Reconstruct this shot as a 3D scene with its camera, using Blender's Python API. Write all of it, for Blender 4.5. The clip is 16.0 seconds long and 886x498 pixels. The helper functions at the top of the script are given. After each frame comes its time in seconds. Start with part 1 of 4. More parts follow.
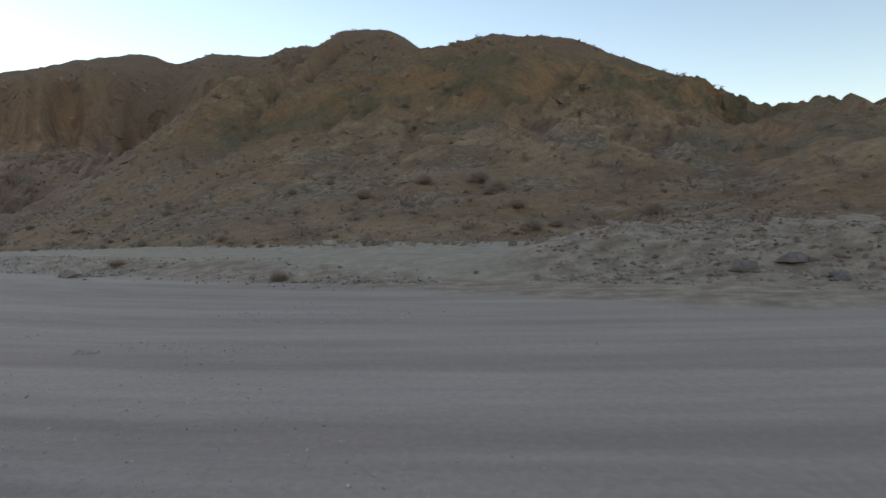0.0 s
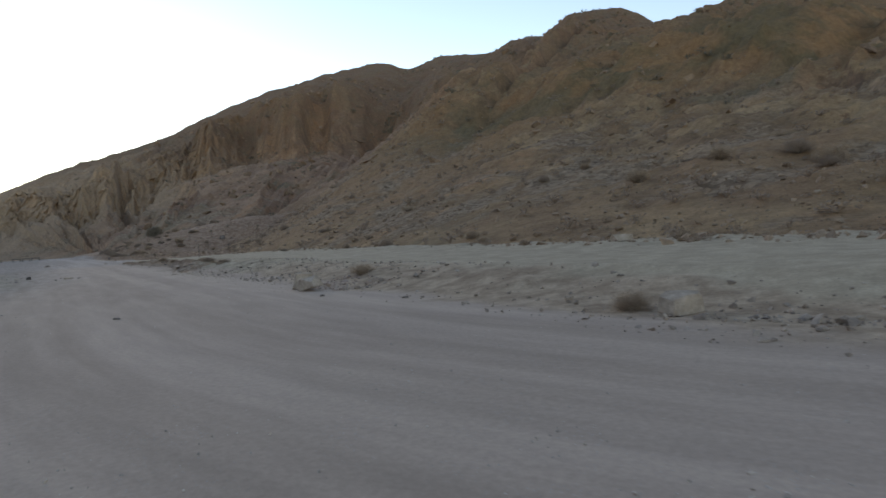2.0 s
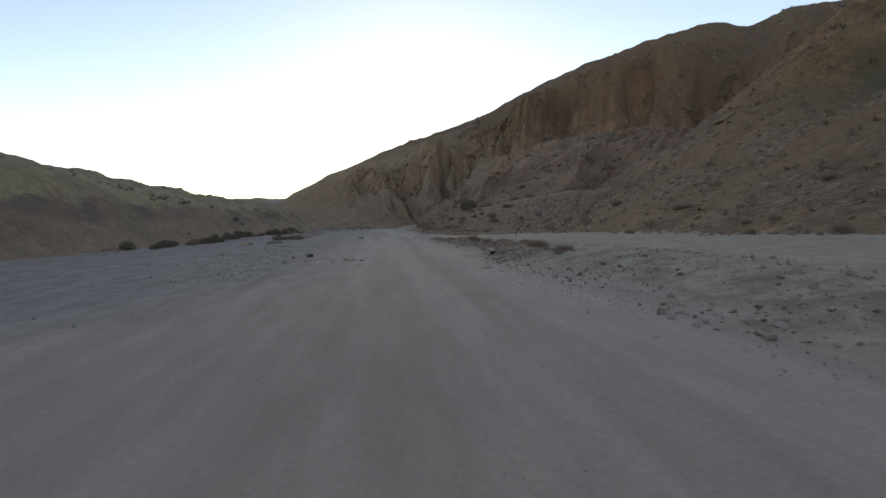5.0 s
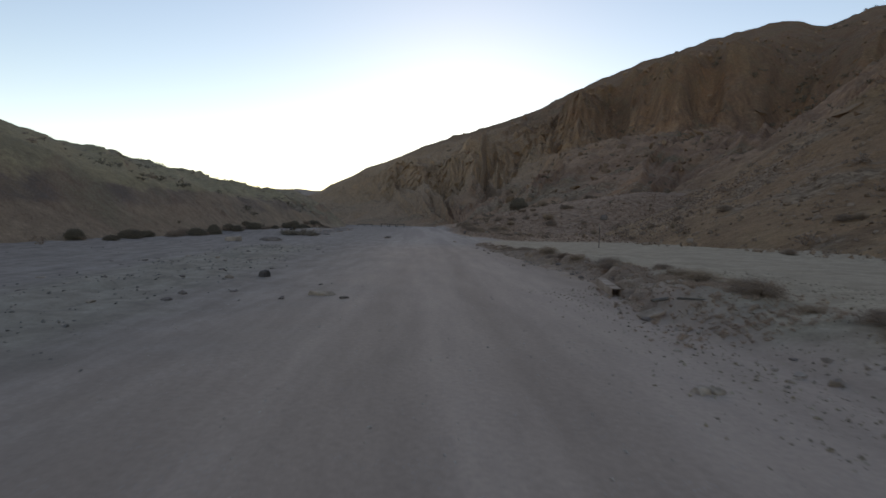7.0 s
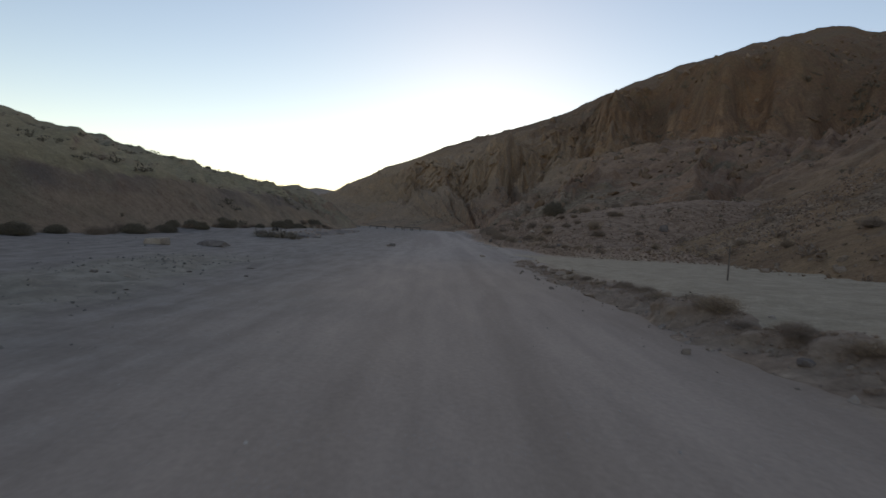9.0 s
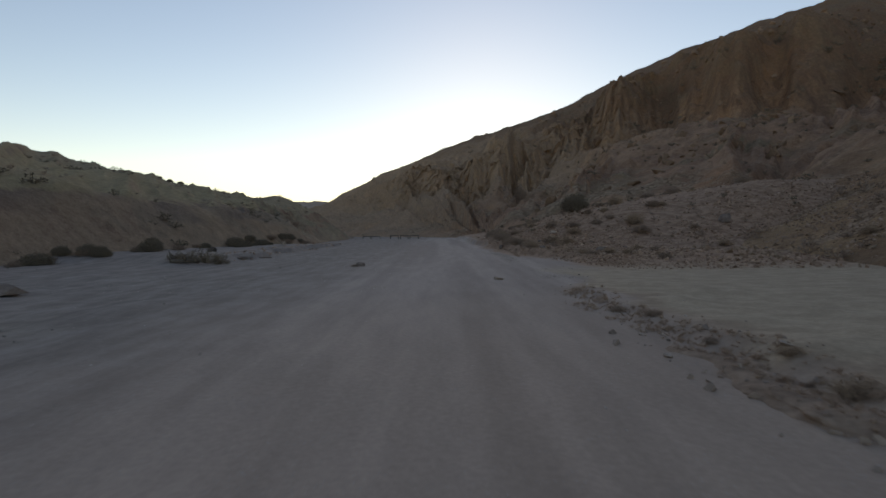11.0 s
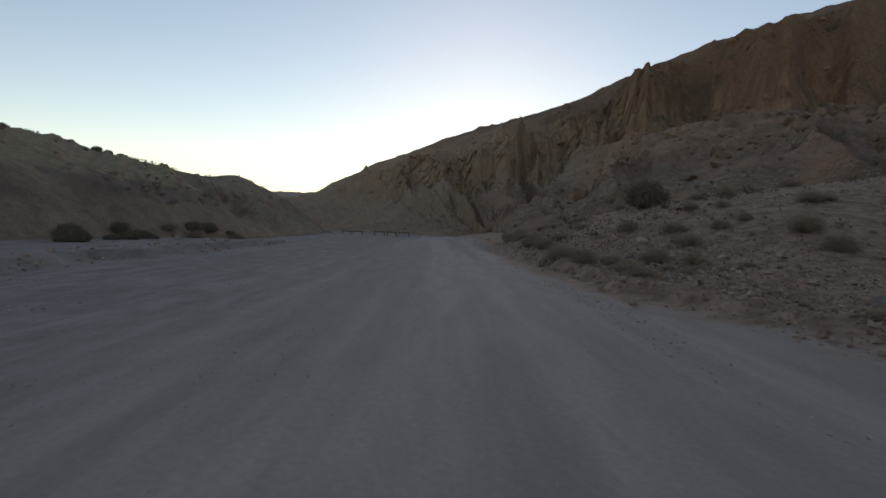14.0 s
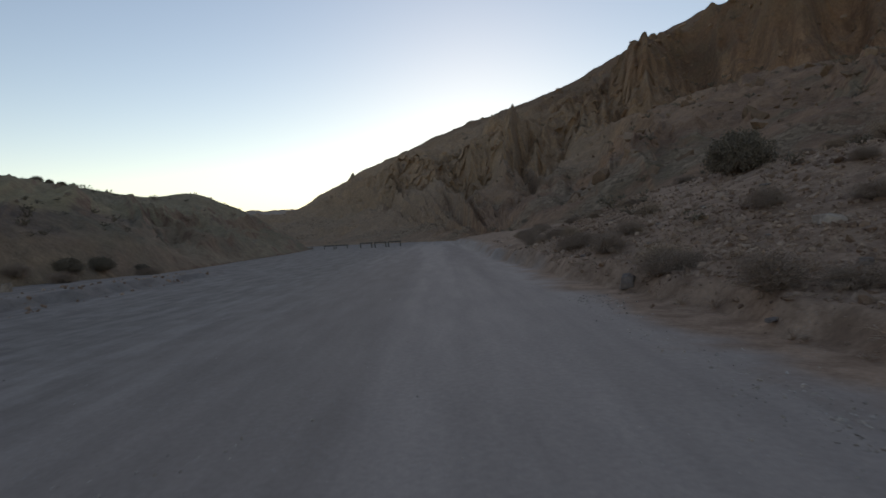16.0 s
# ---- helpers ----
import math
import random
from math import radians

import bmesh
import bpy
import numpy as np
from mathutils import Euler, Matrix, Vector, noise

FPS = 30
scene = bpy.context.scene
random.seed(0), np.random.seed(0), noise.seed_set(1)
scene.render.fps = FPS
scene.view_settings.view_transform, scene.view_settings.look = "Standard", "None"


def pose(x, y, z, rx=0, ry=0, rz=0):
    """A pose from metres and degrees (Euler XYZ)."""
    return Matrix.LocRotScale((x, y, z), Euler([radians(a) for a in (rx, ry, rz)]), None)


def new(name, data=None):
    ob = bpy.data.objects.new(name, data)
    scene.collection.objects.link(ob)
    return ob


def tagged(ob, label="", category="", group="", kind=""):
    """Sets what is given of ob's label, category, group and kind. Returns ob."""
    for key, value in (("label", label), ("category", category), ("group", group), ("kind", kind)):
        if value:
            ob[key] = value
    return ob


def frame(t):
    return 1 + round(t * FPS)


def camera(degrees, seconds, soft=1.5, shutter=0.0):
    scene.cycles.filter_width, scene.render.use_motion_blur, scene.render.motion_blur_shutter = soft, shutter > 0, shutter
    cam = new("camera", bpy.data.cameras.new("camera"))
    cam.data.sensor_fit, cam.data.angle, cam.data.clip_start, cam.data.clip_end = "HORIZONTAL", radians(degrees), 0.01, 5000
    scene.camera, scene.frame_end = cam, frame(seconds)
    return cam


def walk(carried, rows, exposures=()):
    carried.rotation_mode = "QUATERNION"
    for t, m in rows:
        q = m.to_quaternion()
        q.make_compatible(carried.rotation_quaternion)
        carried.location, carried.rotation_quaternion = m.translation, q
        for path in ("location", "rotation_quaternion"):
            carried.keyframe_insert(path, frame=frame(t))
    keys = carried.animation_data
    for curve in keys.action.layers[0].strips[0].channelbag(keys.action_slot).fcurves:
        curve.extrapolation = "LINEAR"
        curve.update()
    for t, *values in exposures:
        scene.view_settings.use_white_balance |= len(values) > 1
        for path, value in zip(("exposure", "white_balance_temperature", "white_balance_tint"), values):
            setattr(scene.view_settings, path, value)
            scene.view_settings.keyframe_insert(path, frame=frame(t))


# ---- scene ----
cam = camera(68.0, 16.0, soft=1.5, shutter=0.2)
# seconds, metres, then the turn in degrees (rx, ry, rz)
ROWS = [
    (0, 0.00, 0.00, 1.525, 87.58, 2.25, -0.01),
    (0.5, -0.86, 2.15, 1.533, 87.82, 0.25, 3.79),
    (1, -1.81, 4.37, 1.516, 88.04, 1.88, 8.97),
    (1.5, -3.05, 6.47, 1.502, 88.19, 1.42, 14.32),
    (2, -4.13, 8.21, 1.486, 88.10, 3.77, 19.18),
    (2.5, -5.26, 9.73, 1.460, 87.85, 4.38, 24.16),
    (3, -7.05, 11.96, 1.433, 87.86, 4.59, 29.19),
    (3.5, -9.04, 14.15, 1.392, 87.85, 4.31, 34.18),
    (4, -10.96, 16.17, 1.353, 88.09, 4.04, 39.22),
    (4.5, -12.67, 17.99, 1.390, 87.83, 3.17, 43.32),
    (7, -24.75, 29.01, 1.439, 87.57, -0.93, 48.75),
    (7.5, -27.28, 31.09, 1.435, 87.57, -1.94, 49.61),
    (8, -29.73, 33.24, 1.421, 87.73, -1.62, 49.83),
    (8.5, -32.23, 35.28, 1.440, 87.87, -2.35, 50.00),
    (9, -34.85, 37.60, 1.449, 87.89, -2.99, 50.43),
    (11.5, -47.30, 48.51, 1.408, 88.46, 0.84, 50.75),
    (12, -50.23, 50.83, 1.397, 88.37, 0.12, 50.91),
    (12.5, -53.23, 53.27, 1.412, 88.32, 0.06, 50.98),
    (13, -56.15, 55.74, 1.415, 88.36, 0.70, 50.79),
    (13.5, -58.95, 58.14, 1.427, 88.22, -1.06, 50.74),
    (14, -61.54, 60.21, 1.433, 88.19, -2.11, 50.47),
    (14.5, -64.11, 62.31, 1.459, 88.39, -1.88, 50.18),
    (15, -66.65, 64.58, 1.456, 88.65, -1.98, 50.19),
    (15.5, -69.22, 66.85, 1.473, 88.61, -0.86, 50.27),
    (16, -71.56, 68.89, 1.443, 88.50, 3.35, 50.37),
]
EXPOSE = [(0.0, -0.40, 7650, 16), (1.5, -0.38, 7650, 16), (3.5, -0.56, 7650, 17), (7.0, -1.03, 7750, 20), (9.0, -1.2, 7800, 20), (16.0, -1.3, 7800, 20)]
walk(cam, [(t, pose(x, y, z, rx, ry, rz)) for t, x, y, z, rx, ry, rz in ROWS], EXPOSE)

# ---- daylight: the sun has gone down behind the mouth of the canyon ----
SUN_YAW = 47.0
SUN_UP = 12.0
world = bpy.data.worlds.new("world")
scene.world = world
world.use_nodes = True
wn = world.node_tree.nodes
wl = world.node_tree.links
wn.clear()
sky = wn.new("ShaderNodeTexSky")
sky.sky_type = "NISHITA"
sky.sun_disc = False
sky.sun_elevation = radians(SUN_UP)
sky.sun_rotation = radians(-SUN_YAW)
sky.altitude = 500.0
sky.dust_density = 0.08
sky.ozone_density = 1.35
bg = wn.new("ShaderNodeBackground")
bg.inputs["Strength"].default_value = 0.36
out = wn.new("ShaderNodeOutputWorld")
wl.new(sky.outputs[0], bg.inputs["Color"])
wl.new(bg.outputs[0], out.inputs["Surface"])
sun_data = bpy.data.lights.new("sun", "SUN")
sun_data.energy = 0.5
sun_data.angle = radians(16.0)
sun_data.color = (1.0, 0.85, 0.7)
sun = new("sun", sun_data)
sun.matrix_basis = pose(0, 0, 60, 90 - SUN_UP, 0, SUN_YAW + 180)

# ---- the plan: s runs along the road, n across it to the right ----
HEAD = radians(50.7)
DX, DY = -math.sin(HEAD), math.cos(HEAD)


def place(s, n, z=0.0):
    return Vector((s * DX + n * DY, s * DY - n * DX, z))


def lattice(ix, iy, seed):
    h = (ix * 374761393 + iy * 668265263 + seed * 974634777) & 0xFFFFFFFF
    h = ((h ^ (h >> 13)) * 1274126177) & 0xFFFFFFFF
    return ((h ^ (h >> 16)) & 0xFFFF) / 65535.0


def vnoise(x, y, seed=0):
    """Value noise from -1 to 1, for numpy arrays."""
    x, y = np.broadcast_arrays(np.asarray(x, float), np.asarray(y, float))
    fx, fy = np.floor(x), np.floor(y)
    ix, iy = fx.astype(np.int64), fy.astype(np.int64)
    u, v = x - fx, y - fy
    u, v = u * u * u * (u * (6 * u - 15) + 10), v * v * v * (v * (6 * v - 15) + 10)
    a, b = lattice(ix, iy, seed), lattice(ix + 1, iy, seed)
    c, d = lattice(ix, iy + 1, seed), lattice(ix + 1, iy + 1, seed)
    return 2 * ((a * (1 - u) + b * u) * (1 - v) + (c * (1 - u) + d * u) * v) - 1


def fbm(x, y, seed=0, octaves=4, gain=0.5):
    total, amp = 0.0, 1.0
    for k in range(octaves):
        total = total + amp * vnoise(x * 2 ** k + 17.3 * k, y * 2 ** k - 9.1 * k, seed + k)
        amp *= gain
    return total


def ridged(x, y, seed=0, octaves=4, gain=0.5):
    total, amp = 0.0, 1.0
    for k in range(octaves):
        total = total + amp * (1 - 2 * np.abs(vnoise(x * 2 ** k + 5.7 * k, y * 2 ** k + 3.3 * k, seed + k)))
        amp *= gain
    return total


def step(a, b, x):
    t = np.clip((x - a) / (b - a), 0, 1)
    return t * t * (3 - 2 * t)


def along(knots, t, col):
    """Smooth curve through a column of knots, t from 0 to 1."""
    v = np.array([k[col] for k in knots], float)
    m = len(v) - 1
    p = np.clip(np.asarray(t) * m, 0, m - 1e-9)
    i = p.astype(int)
    f = p - i
    p0, p1, p2, p3 = v[np.maximum(i - 1, 0)], v[i], v[i + 1], v[np.minimum(i + 2, m)]
    return 0.5 * (2 * p1 + (p2 - p0) * f + (2 * p0 - 5 * p1 + 4 * p2 - p3) * f ** 2 + (3 * p1 - p0 - 3 * p2 + p3) * f ** 3)


def sheet(name, X, Y, Z, material, smooth=True):
    """One mesh from a rectangular net of places."""
    r, c = X.shape
    co = np.stack([X, Y, Z], -1).reshape(-1, 3).astype(np.float32)
    k = np.arange(r * c).reshape(r, c)
    quads = np.stack([k[:-1, :-1], k[1:, :-1], k[1:, 1:], k[:-1, 1:]], -1).reshape(-1, 4)
    me = bpy.data.meshes.new(name)
    me.vertices.add(len(co))
    me.vertices.foreach_set("co", co.ravel())
    me.loops.add(quads.size)
    me.loops.foreach_set("vertex_index", quads.ravel().astype(np.int32))
    me.polygons.add(len(quads))
    me.polygons.foreach_set("loop_start", np.arange(0, quads.size, 4, dtype=np.int32))
    me.polygons.foreach_set("use_smooth", np.full(len(quads), smooth))
    me.update(calc_edges=True)
    me.materials.append(material)
    return new(name, me)


# ---- materials ----
def material(name, rough=0.95):
    m = bpy.data.materials.new(name)
    m.use_nodes = True
    n, l = m.node_tree.nodes, m.node_tree.links
    b = n["Principled BSDF"]
    b.inputs["Roughness"].default_value = rough
    b.inputs["Specular IOR Level"].default_value = 0.2
    return m, n, l, b


def earth(name, colours, scale, bump=0.3, fine=6.0, stretch=(1, 1, 1), turn=0.0):
    m, n, l, b = material(name)
    tc = n.new("ShaderNodeTexCoord")
    mp = n.new("ShaderNodeMapping")
    mp.inputs["Rotation"].default_value = (0, 0, turn)
    mp.inputs["Scale"].default_value = stretch
    l.new(tc.outputs["Object"], mp.inputs["Vector"])
    n1 = n.new("ShaderNodeTexNoise")
    n1.inputs["Scale"].default_value = scale
    n1.inputs["Detail"].default_value = 8
    n1.inputs["Roughness"].default_value = 0.65
    l.new(mp.outputs[0], n1.inputs["Vector"])
    ramp = n.new("ShaderNodeValToRGB")
    els = ramp.color_ramp.elements
    while len(els) < len(colours):
        els.new(0.5)
    for i, c in enumerate(colours):
        els[i].position = 0.3 + 0.4 * i / (len(colours) - 1)
        els[i].color = (*c, 1)
    l.new(n1.outputs["Fac"], ramp.inputs["Fac"])
    n2 = n.new("ShaderNodeTexNoise")
    n2.inputs["Scale"].default_value = fine
    n2.inputs["Detail"].default_value = 6
    n2.inputs["Roughness"].default_value = 0.7
    l.new(tc.outputs["Object"], n2.inputs["Vector"])
    mix = n.new("ShaderNodeMix")
    mix.data_type = "RGBA"
    mix.blend_type = "OVERLAY"
    mix.inputs["Factor"].default_value = 0.55
    l.new(ramp.outputs["Color"], mix.inputs["A"])
    l.new(n2.outputs["Fac"], mix.inputs["B"])
    l.new(mix.outputs["Result"], b.inputs["Base Color"])
    bp = n.new("ShaderNodeBump")
    bp.inputs["Strength"].default_value = bump
    bp.inputs["Distance"].default_value = 0.5 / fine
    l.new(n2.outputs["Fac"], bp.inputs["Height"])
    l.new(bp.outputs[0], b.inputs["Normal"])
    return m


def dot_axis(n, l, source, axis):
    d = n.new("ShaderNodeVectorMath")
    d.operation = "DOT_PRODUCT"
    d.inputs[1].default_value = axis
    l.new(source, d.inputs[0])
    return d.outputs["Value"]


def noise_tex(n, l, source, scale, detail=6.0, rough=0.6):
    t = n.new("ShaderNodeTexNoise")
    t.inputs["Scale"].default_value = scale
    t.inputs["Detail"].default_value = detail
    t.inputs["Roughness"].default_value = rough
    l.new(source, t.inputs["Vector"])
    return t.outputs["Fac"]


def calc(n, l, op, a, b=0.0):
    m = n.new("ShaderNodeMath")
    m.operation = op
    for k, v in ((0, a), (1, b)):
        if isinstance(v, (int, float)):
            m.inputs[k].default_value = v
        else:
            l.new(v, m.inputs[k])
    return m.outputs[0]


def between(n, l, v, a, b):
    """0 at a, 1 at b, smooth."""
    r = n.new("ShaderNodeMapRange")
    r.interpolation_type = "SMOOTHSTEP"
    lo, hi = (a, b) if a < b else (b, a)
    r.inputs["From Min"].default_value, r.inputs["From Max"].default_value = lo, hi
    r.inputs["To Min"].default_value, r.inputs["To Max"].default_value = (0, 1) if a < b else (1, 0)
    l.new(v, r.inputs["Value"])
    return r.outputs["Result"]


def blend(n, l, fac, a, b, mode="MIX"):
    m = n.new("ShaderNodeMix")
    m.data_type, m.blend_type = "RGBA", mode
    for sock, v in (("Factor", fac), ("A", a), ("B", b)):
        if isinstance(v, (int, float)):
            m.inputs[sock].default_value = v
        elif isinstance(v, tuple):
            m.inputs[sock].default_value = (*v, 1)
        else:
            l.new(v, m.inputs[sock])
    return m.outputs["Result"]


def relief(n, l, b, parts):
    """Bumps stacked one on another: (height, strength, metres)."""
    last = None
    for h, strength, dist in parts:
        bp = n.new("ShaderNodeBump")
        bp.inputs["Strength"].default_value, bp.inputs["Distance"].default_value = strength, dist
        l.new(h, bp.inputs["Height"])
        if last:
            l.new(last, bp.inputs["Normal"])
        last = bp.outputs[0]
    l.new(last, b.inputs["Normal"])


def ground_material():
    m, n, l, b = material("gravel_ground", 0.9)
    co = n.new("ShaderNodeTexCoord").outputs["Object"]
    s, a = dot_axis(n, l, co, (DX, DY, 0)), dot_axis(n, l, co, (DY, -DX, 0))
    back = calc(n, l, "MAXIMUM", calc(n, l, "SUBTRACT", 22.0, s), 0.0)
    bent = calc(n, l, "SUBTRACT", a, calc(n, l, "MULTIPLY", calc(n, l, "MULTIPLY", back, back), 0.016))
    plan = n.new("ShaderNodeCombineXYZ")
    l.new(calc(n, l, "MULTIPLY", s, 0.035), plan.inputs[0])
    l.new(bent, plan.inputs[1])
    streak = noise_tex(n, l, plan.outputs[0], 0.6, 4, 0.5)
    patch = noise_tex(n, l, co, 0.09, 5)
    grain = noise_tex(n, l, co, 14, 6, 0.75)
    mid = noise_tex(n, l, co, 1.6, 6, 0.65)
    flow = n.new("ShaderNodeCombineXYZ")
    l.new(calc(n, l, "MULTIPLY", s, 0.16), flow.inputs[0])
    l.new(bent, flow.inputs[1])
    smear = noise_tex(n, l, flow.outputs[0], 2.2, 6, 0.6)
    wob = calc(n, l, "MULTIPLY", calc(n, l, "SUBTRACT", noise_tex(n, l, co, 0.35, 5), 0.5), 3.5)
    aw = calc(n, l, "ADD", a, wob)
    road = blend(n, l, between(n, l, streak, 0.38, 0.62), (0.385, 0.278, 0.213), (0.485, 0.356, 0.278))
    road = blend(n, l, between(n, l, patch, 0.38, 0.75), road, (0.45, 0.33, 0.25))
    bench = blend(n, l, between(n, l, mid, 0.3, 0.7), (0.395, 0.295, 0.2), (0.46, 0.348, 0.238))
    verge = blend(n, l, between(n, l, mid, 0.35, 0.65), (0.3, 0.2, 0.13), (0.455, 0.322, 0.218))
    sw = calc(n, l, "ADD", s, wob)
    mouth = calc(n, l, "MULTIPLY", between(n, l, sw, 80, 87), between(n, l, sw, 104, 92))
    bank = between(n, l, calc(n, l, "SUBTRACT", aw, calc(n, l, "MULTIPLY", mouth, 2.2)), 10.4, 11.6)
    ab = calc(n, l, "SUBTRACT", aw, calc(n, l, "MULTIPLY", between(n, l, s, 48, 38), 2.0))
    on_bench = calc(n, l, "MULTIPLY", between(n, l, ab, 10.9, 12.0), calc(n, l, "MULTIPLY", between(n, l, sw, 92, 84), between(n, l, calc(n, l, "SUBTRACT", sw, calc(n, l, "MULTIPLY", aw, 0.4)), 2.4, 5.4)))
    verge = blend(n, l, between(n, l, sw, 84, 93), verge, blend(n, l, between(n, l, mid, 0.35, 0.65), (0.275, 0.163, 0.104), (0.42, 0.262, 0.172)))
    left = between(n, l, calc(n, l, "SUBTRACT", aw, calc(n, l, "MULTIPLY", between(n, l, s, 26, 50), 3.6)), 3.2, -2.0)
    lane = blend(n, l, between(n, l, streak, 0.38, 0.62), (0.335, 0.268, 0.228), (0.435, 0.35, 0.3))
    road = blend(n, l, calc(n, l, "MULTIPLY", between(n, l, sw, 68, 84), 0.8), road, lane)
    gravelly = calc(n, l, "MULTIPLY", between(n, l, sw, 33, 41), between(n, l, sw, 52, 47))
    verge = blend(n, l, gravelly, verge, blend(n, l, between(n, l, mid, 0.35, 0.65), (0.29, 0.222, 0.152), (0.42, 0.328, 0.23)))
    c = blend(n, l, bank, road, verge)
    c = blend(n, l, on_bench, c, bench)
    c = blend(n, l, calc(n, l, "MULTIPLY", left, 0.8), c, blend(n, l, between(n, l, blend(n, l, 0.5, smear, mid), 0.38, 0.62), (0.2, 0.164, 0.14), (0.31, 0.258, 0.22)))
    nb = calc(n, l, "ADD", aw, calc(n, l, "MULTIPLY", calc(n, l, "SUBTRACT", s, 50.0), 0.06))
    spoil = calc(n, l, "MULTIPLY", calc(n, l, "MULTIPLY", between(n, l, nb, -1.6, 0.0), between(n, l, nb, 3.2, 1.8)), calc(n, l, "MULTIPLY", between(n, l, sw, 40, 46), between(n, l, sw, 76, 70)))
    c = blend(n, l, calc(n, l, "MULTIPLY", spoil, 0.75), c, blend(n, l, between(n, l, mid, 0.35, 0.65), (0.25, 0.203, 0.15), (0.38, 0.312, 0.232)))
    peb = n.new("ShaderNodeTexVoronoi")
    peb.inputs["Scale"].default_value = 26
    l.new(co, peb.inputs["Vector"])
    chips = between(n, l, peb.outputs["Distance"], 0.26, 0.16)
    chips = calc(n, l, "MULTIPLY", chips, between(n, l, mid, 0.45, 0.62))
    c = blend(n, l, calc(n, l, "MULTIPLY", chips, 0.5), c, (0.43, 0.39, 0.36))
    c = blend(n, l, blend(n, l, bank, (0.3, 0.3, 0.3), (0.5, 0.5, 0.5)), c, grain, "OVERLAY")
    c = blend(n, l, 0.25, c, blend(n, l, bank, smear, mid), "OVERLAY")
    l.new(c, b.inputs["Base Color"])
    relief(n, l, b, ((smear, 0.15, 0.04), (grain, 0.2, 0.012), (chips, 0.35, 0.02)))
    return m


def slope_material(name, tones, cliff, tint, rust, high=None, cap=None, rib=0.35, nose=None, far=None, brow=None, stony=None):
    """Earth and scree, with bare rock where the slope is steep; far paints distance haze into the colour."""
    m, n, l, b = material(name, 0.95)
    co = n.new("ShaderNodeTexCoord").outputs["Object"]
    nrm = n.new("ShaderNodeNewGeometry").outputs["Normal"]
    broad = noise_tex(n, l, co, 0.03, 5, 0.6)
    mid = noise_tex(n, l, co, 0.17, 8, 0.65)
    fine = noise_tex(n, l, co, 1.3, 8, 0.72)
    grit = noise_tex(n, l, co, 6.0, 5, 0.7)
    mp = n.new("ShaderNodeMapping")
    mp.inputs["Scale"].default_value = (0.35, 0.35, 0.06)
    l.new(co, mp.inputs["Vector"])
    ribs = noise_tex(n, l, mp.outputs[0], 1.0, 8, 0.7)
    z = dot_axis(n, l, co, (0, 0, 1))
    c = blend(n, l, between(n, l, mid, 0.36, 0.64), tones[0], tones[1])
    c = blend(n, l, between(n, l, broad, 0.42, 0.62), c, tones[2])
    if high:
        zz = calc(n, l, "ADD", z, calc(n, l, "MULTIPLY", calc(n, l, "SUBTRACT", mid, 0.5), 3.5))
        c = blend(n, l, between(n, l, zz, high[1], high[2]), c, high[0])
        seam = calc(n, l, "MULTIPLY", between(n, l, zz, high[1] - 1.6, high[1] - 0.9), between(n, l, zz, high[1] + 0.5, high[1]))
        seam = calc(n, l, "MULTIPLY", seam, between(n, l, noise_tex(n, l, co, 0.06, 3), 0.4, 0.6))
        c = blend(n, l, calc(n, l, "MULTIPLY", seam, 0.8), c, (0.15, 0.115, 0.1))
    if nose:
        s = calc(n, l, "ADD", dot_axis(n, l, co, (DX, DY, 0)), calc(n, l, "MULTIPLY", calc(n, l, "SUBTRACT", broad, 0.5), 60))
        c = blend(n, l, calc(n, l, "MULTIPLY", between(n, l, s, nose[2], nose[3]), 0.9), c, blend(n, l, between(n, l, mid, 0.36, 0.64), nose[0], nose[1]))
    tinted = between(n, l, noise_tex(n, l, co, 0.055, 5, 0.6), 0.53, 0.66)
    c = blend(n, l, calc(n, l, "MULTIPLY", tinted, 0.85), c, tint)
    up = dot_axis(n, l, nrm, (0, 0, 1))
    steep = between(n, l, calc(n, l, "ADD", up, calc(n, l, "MULTIPLY", calc(n, l, "SUBTRACT", fine, 0.5), 0.4)), 0.8, 0.6)
    rock = blend(n, l, between(n, l, ribs, 0.35, 0.65), cliff[0], cliff[1])
    rock = blend(n, l, calc(n, l, "MULTIPLY", between(n, l, noise_tex(n, l, co, 0.09, 4, 0.6), 0.5, 0.6), 0.7), rock, cliff[2])
    c = blend(n, l, steep, c, rock)
    rusty = between(n, l, noise_tex(n, l, co, 0.043, 6, 0.62), 0.55, 0.68)
    c = blend(n, l, calc(n, l, "MULTIPLY", rusty, 0.65), c, rust)
    # Distance haze painted as a paler tone, farther along and close to the road.
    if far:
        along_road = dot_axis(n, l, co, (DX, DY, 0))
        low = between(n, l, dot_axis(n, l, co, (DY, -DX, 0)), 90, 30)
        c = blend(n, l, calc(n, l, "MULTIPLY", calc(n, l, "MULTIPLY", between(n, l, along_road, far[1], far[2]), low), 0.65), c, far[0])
    if brow:
        zb = calc(n, l, "ADD", z, calc(n, l, "MULTIPLY", calc(n, l, "SUBTRACT", broad, 0.5), 22))
        sb = calc(n, l, "ADD", dot_axis(n, l, co, (DX, DY, 0)), calc(n, l, "MULTIPLY", calc(n, l, "SUBTRACT", mid, 0.5), 40))
        on = calc(n, l, "MULTIPLY", between(n, l, zb, brow[2], brow[3]), between(n, l, sb, brow[5], brow[4]))
        c = blend(n, l, calc(n, l, "MULTIPLY", on, 0.85), c, blend(n, l, between(n, l, noise_tex(n, l, co, 0.07, 5, 0.6), 0.42, 0.58), brow[0], brow[1]))
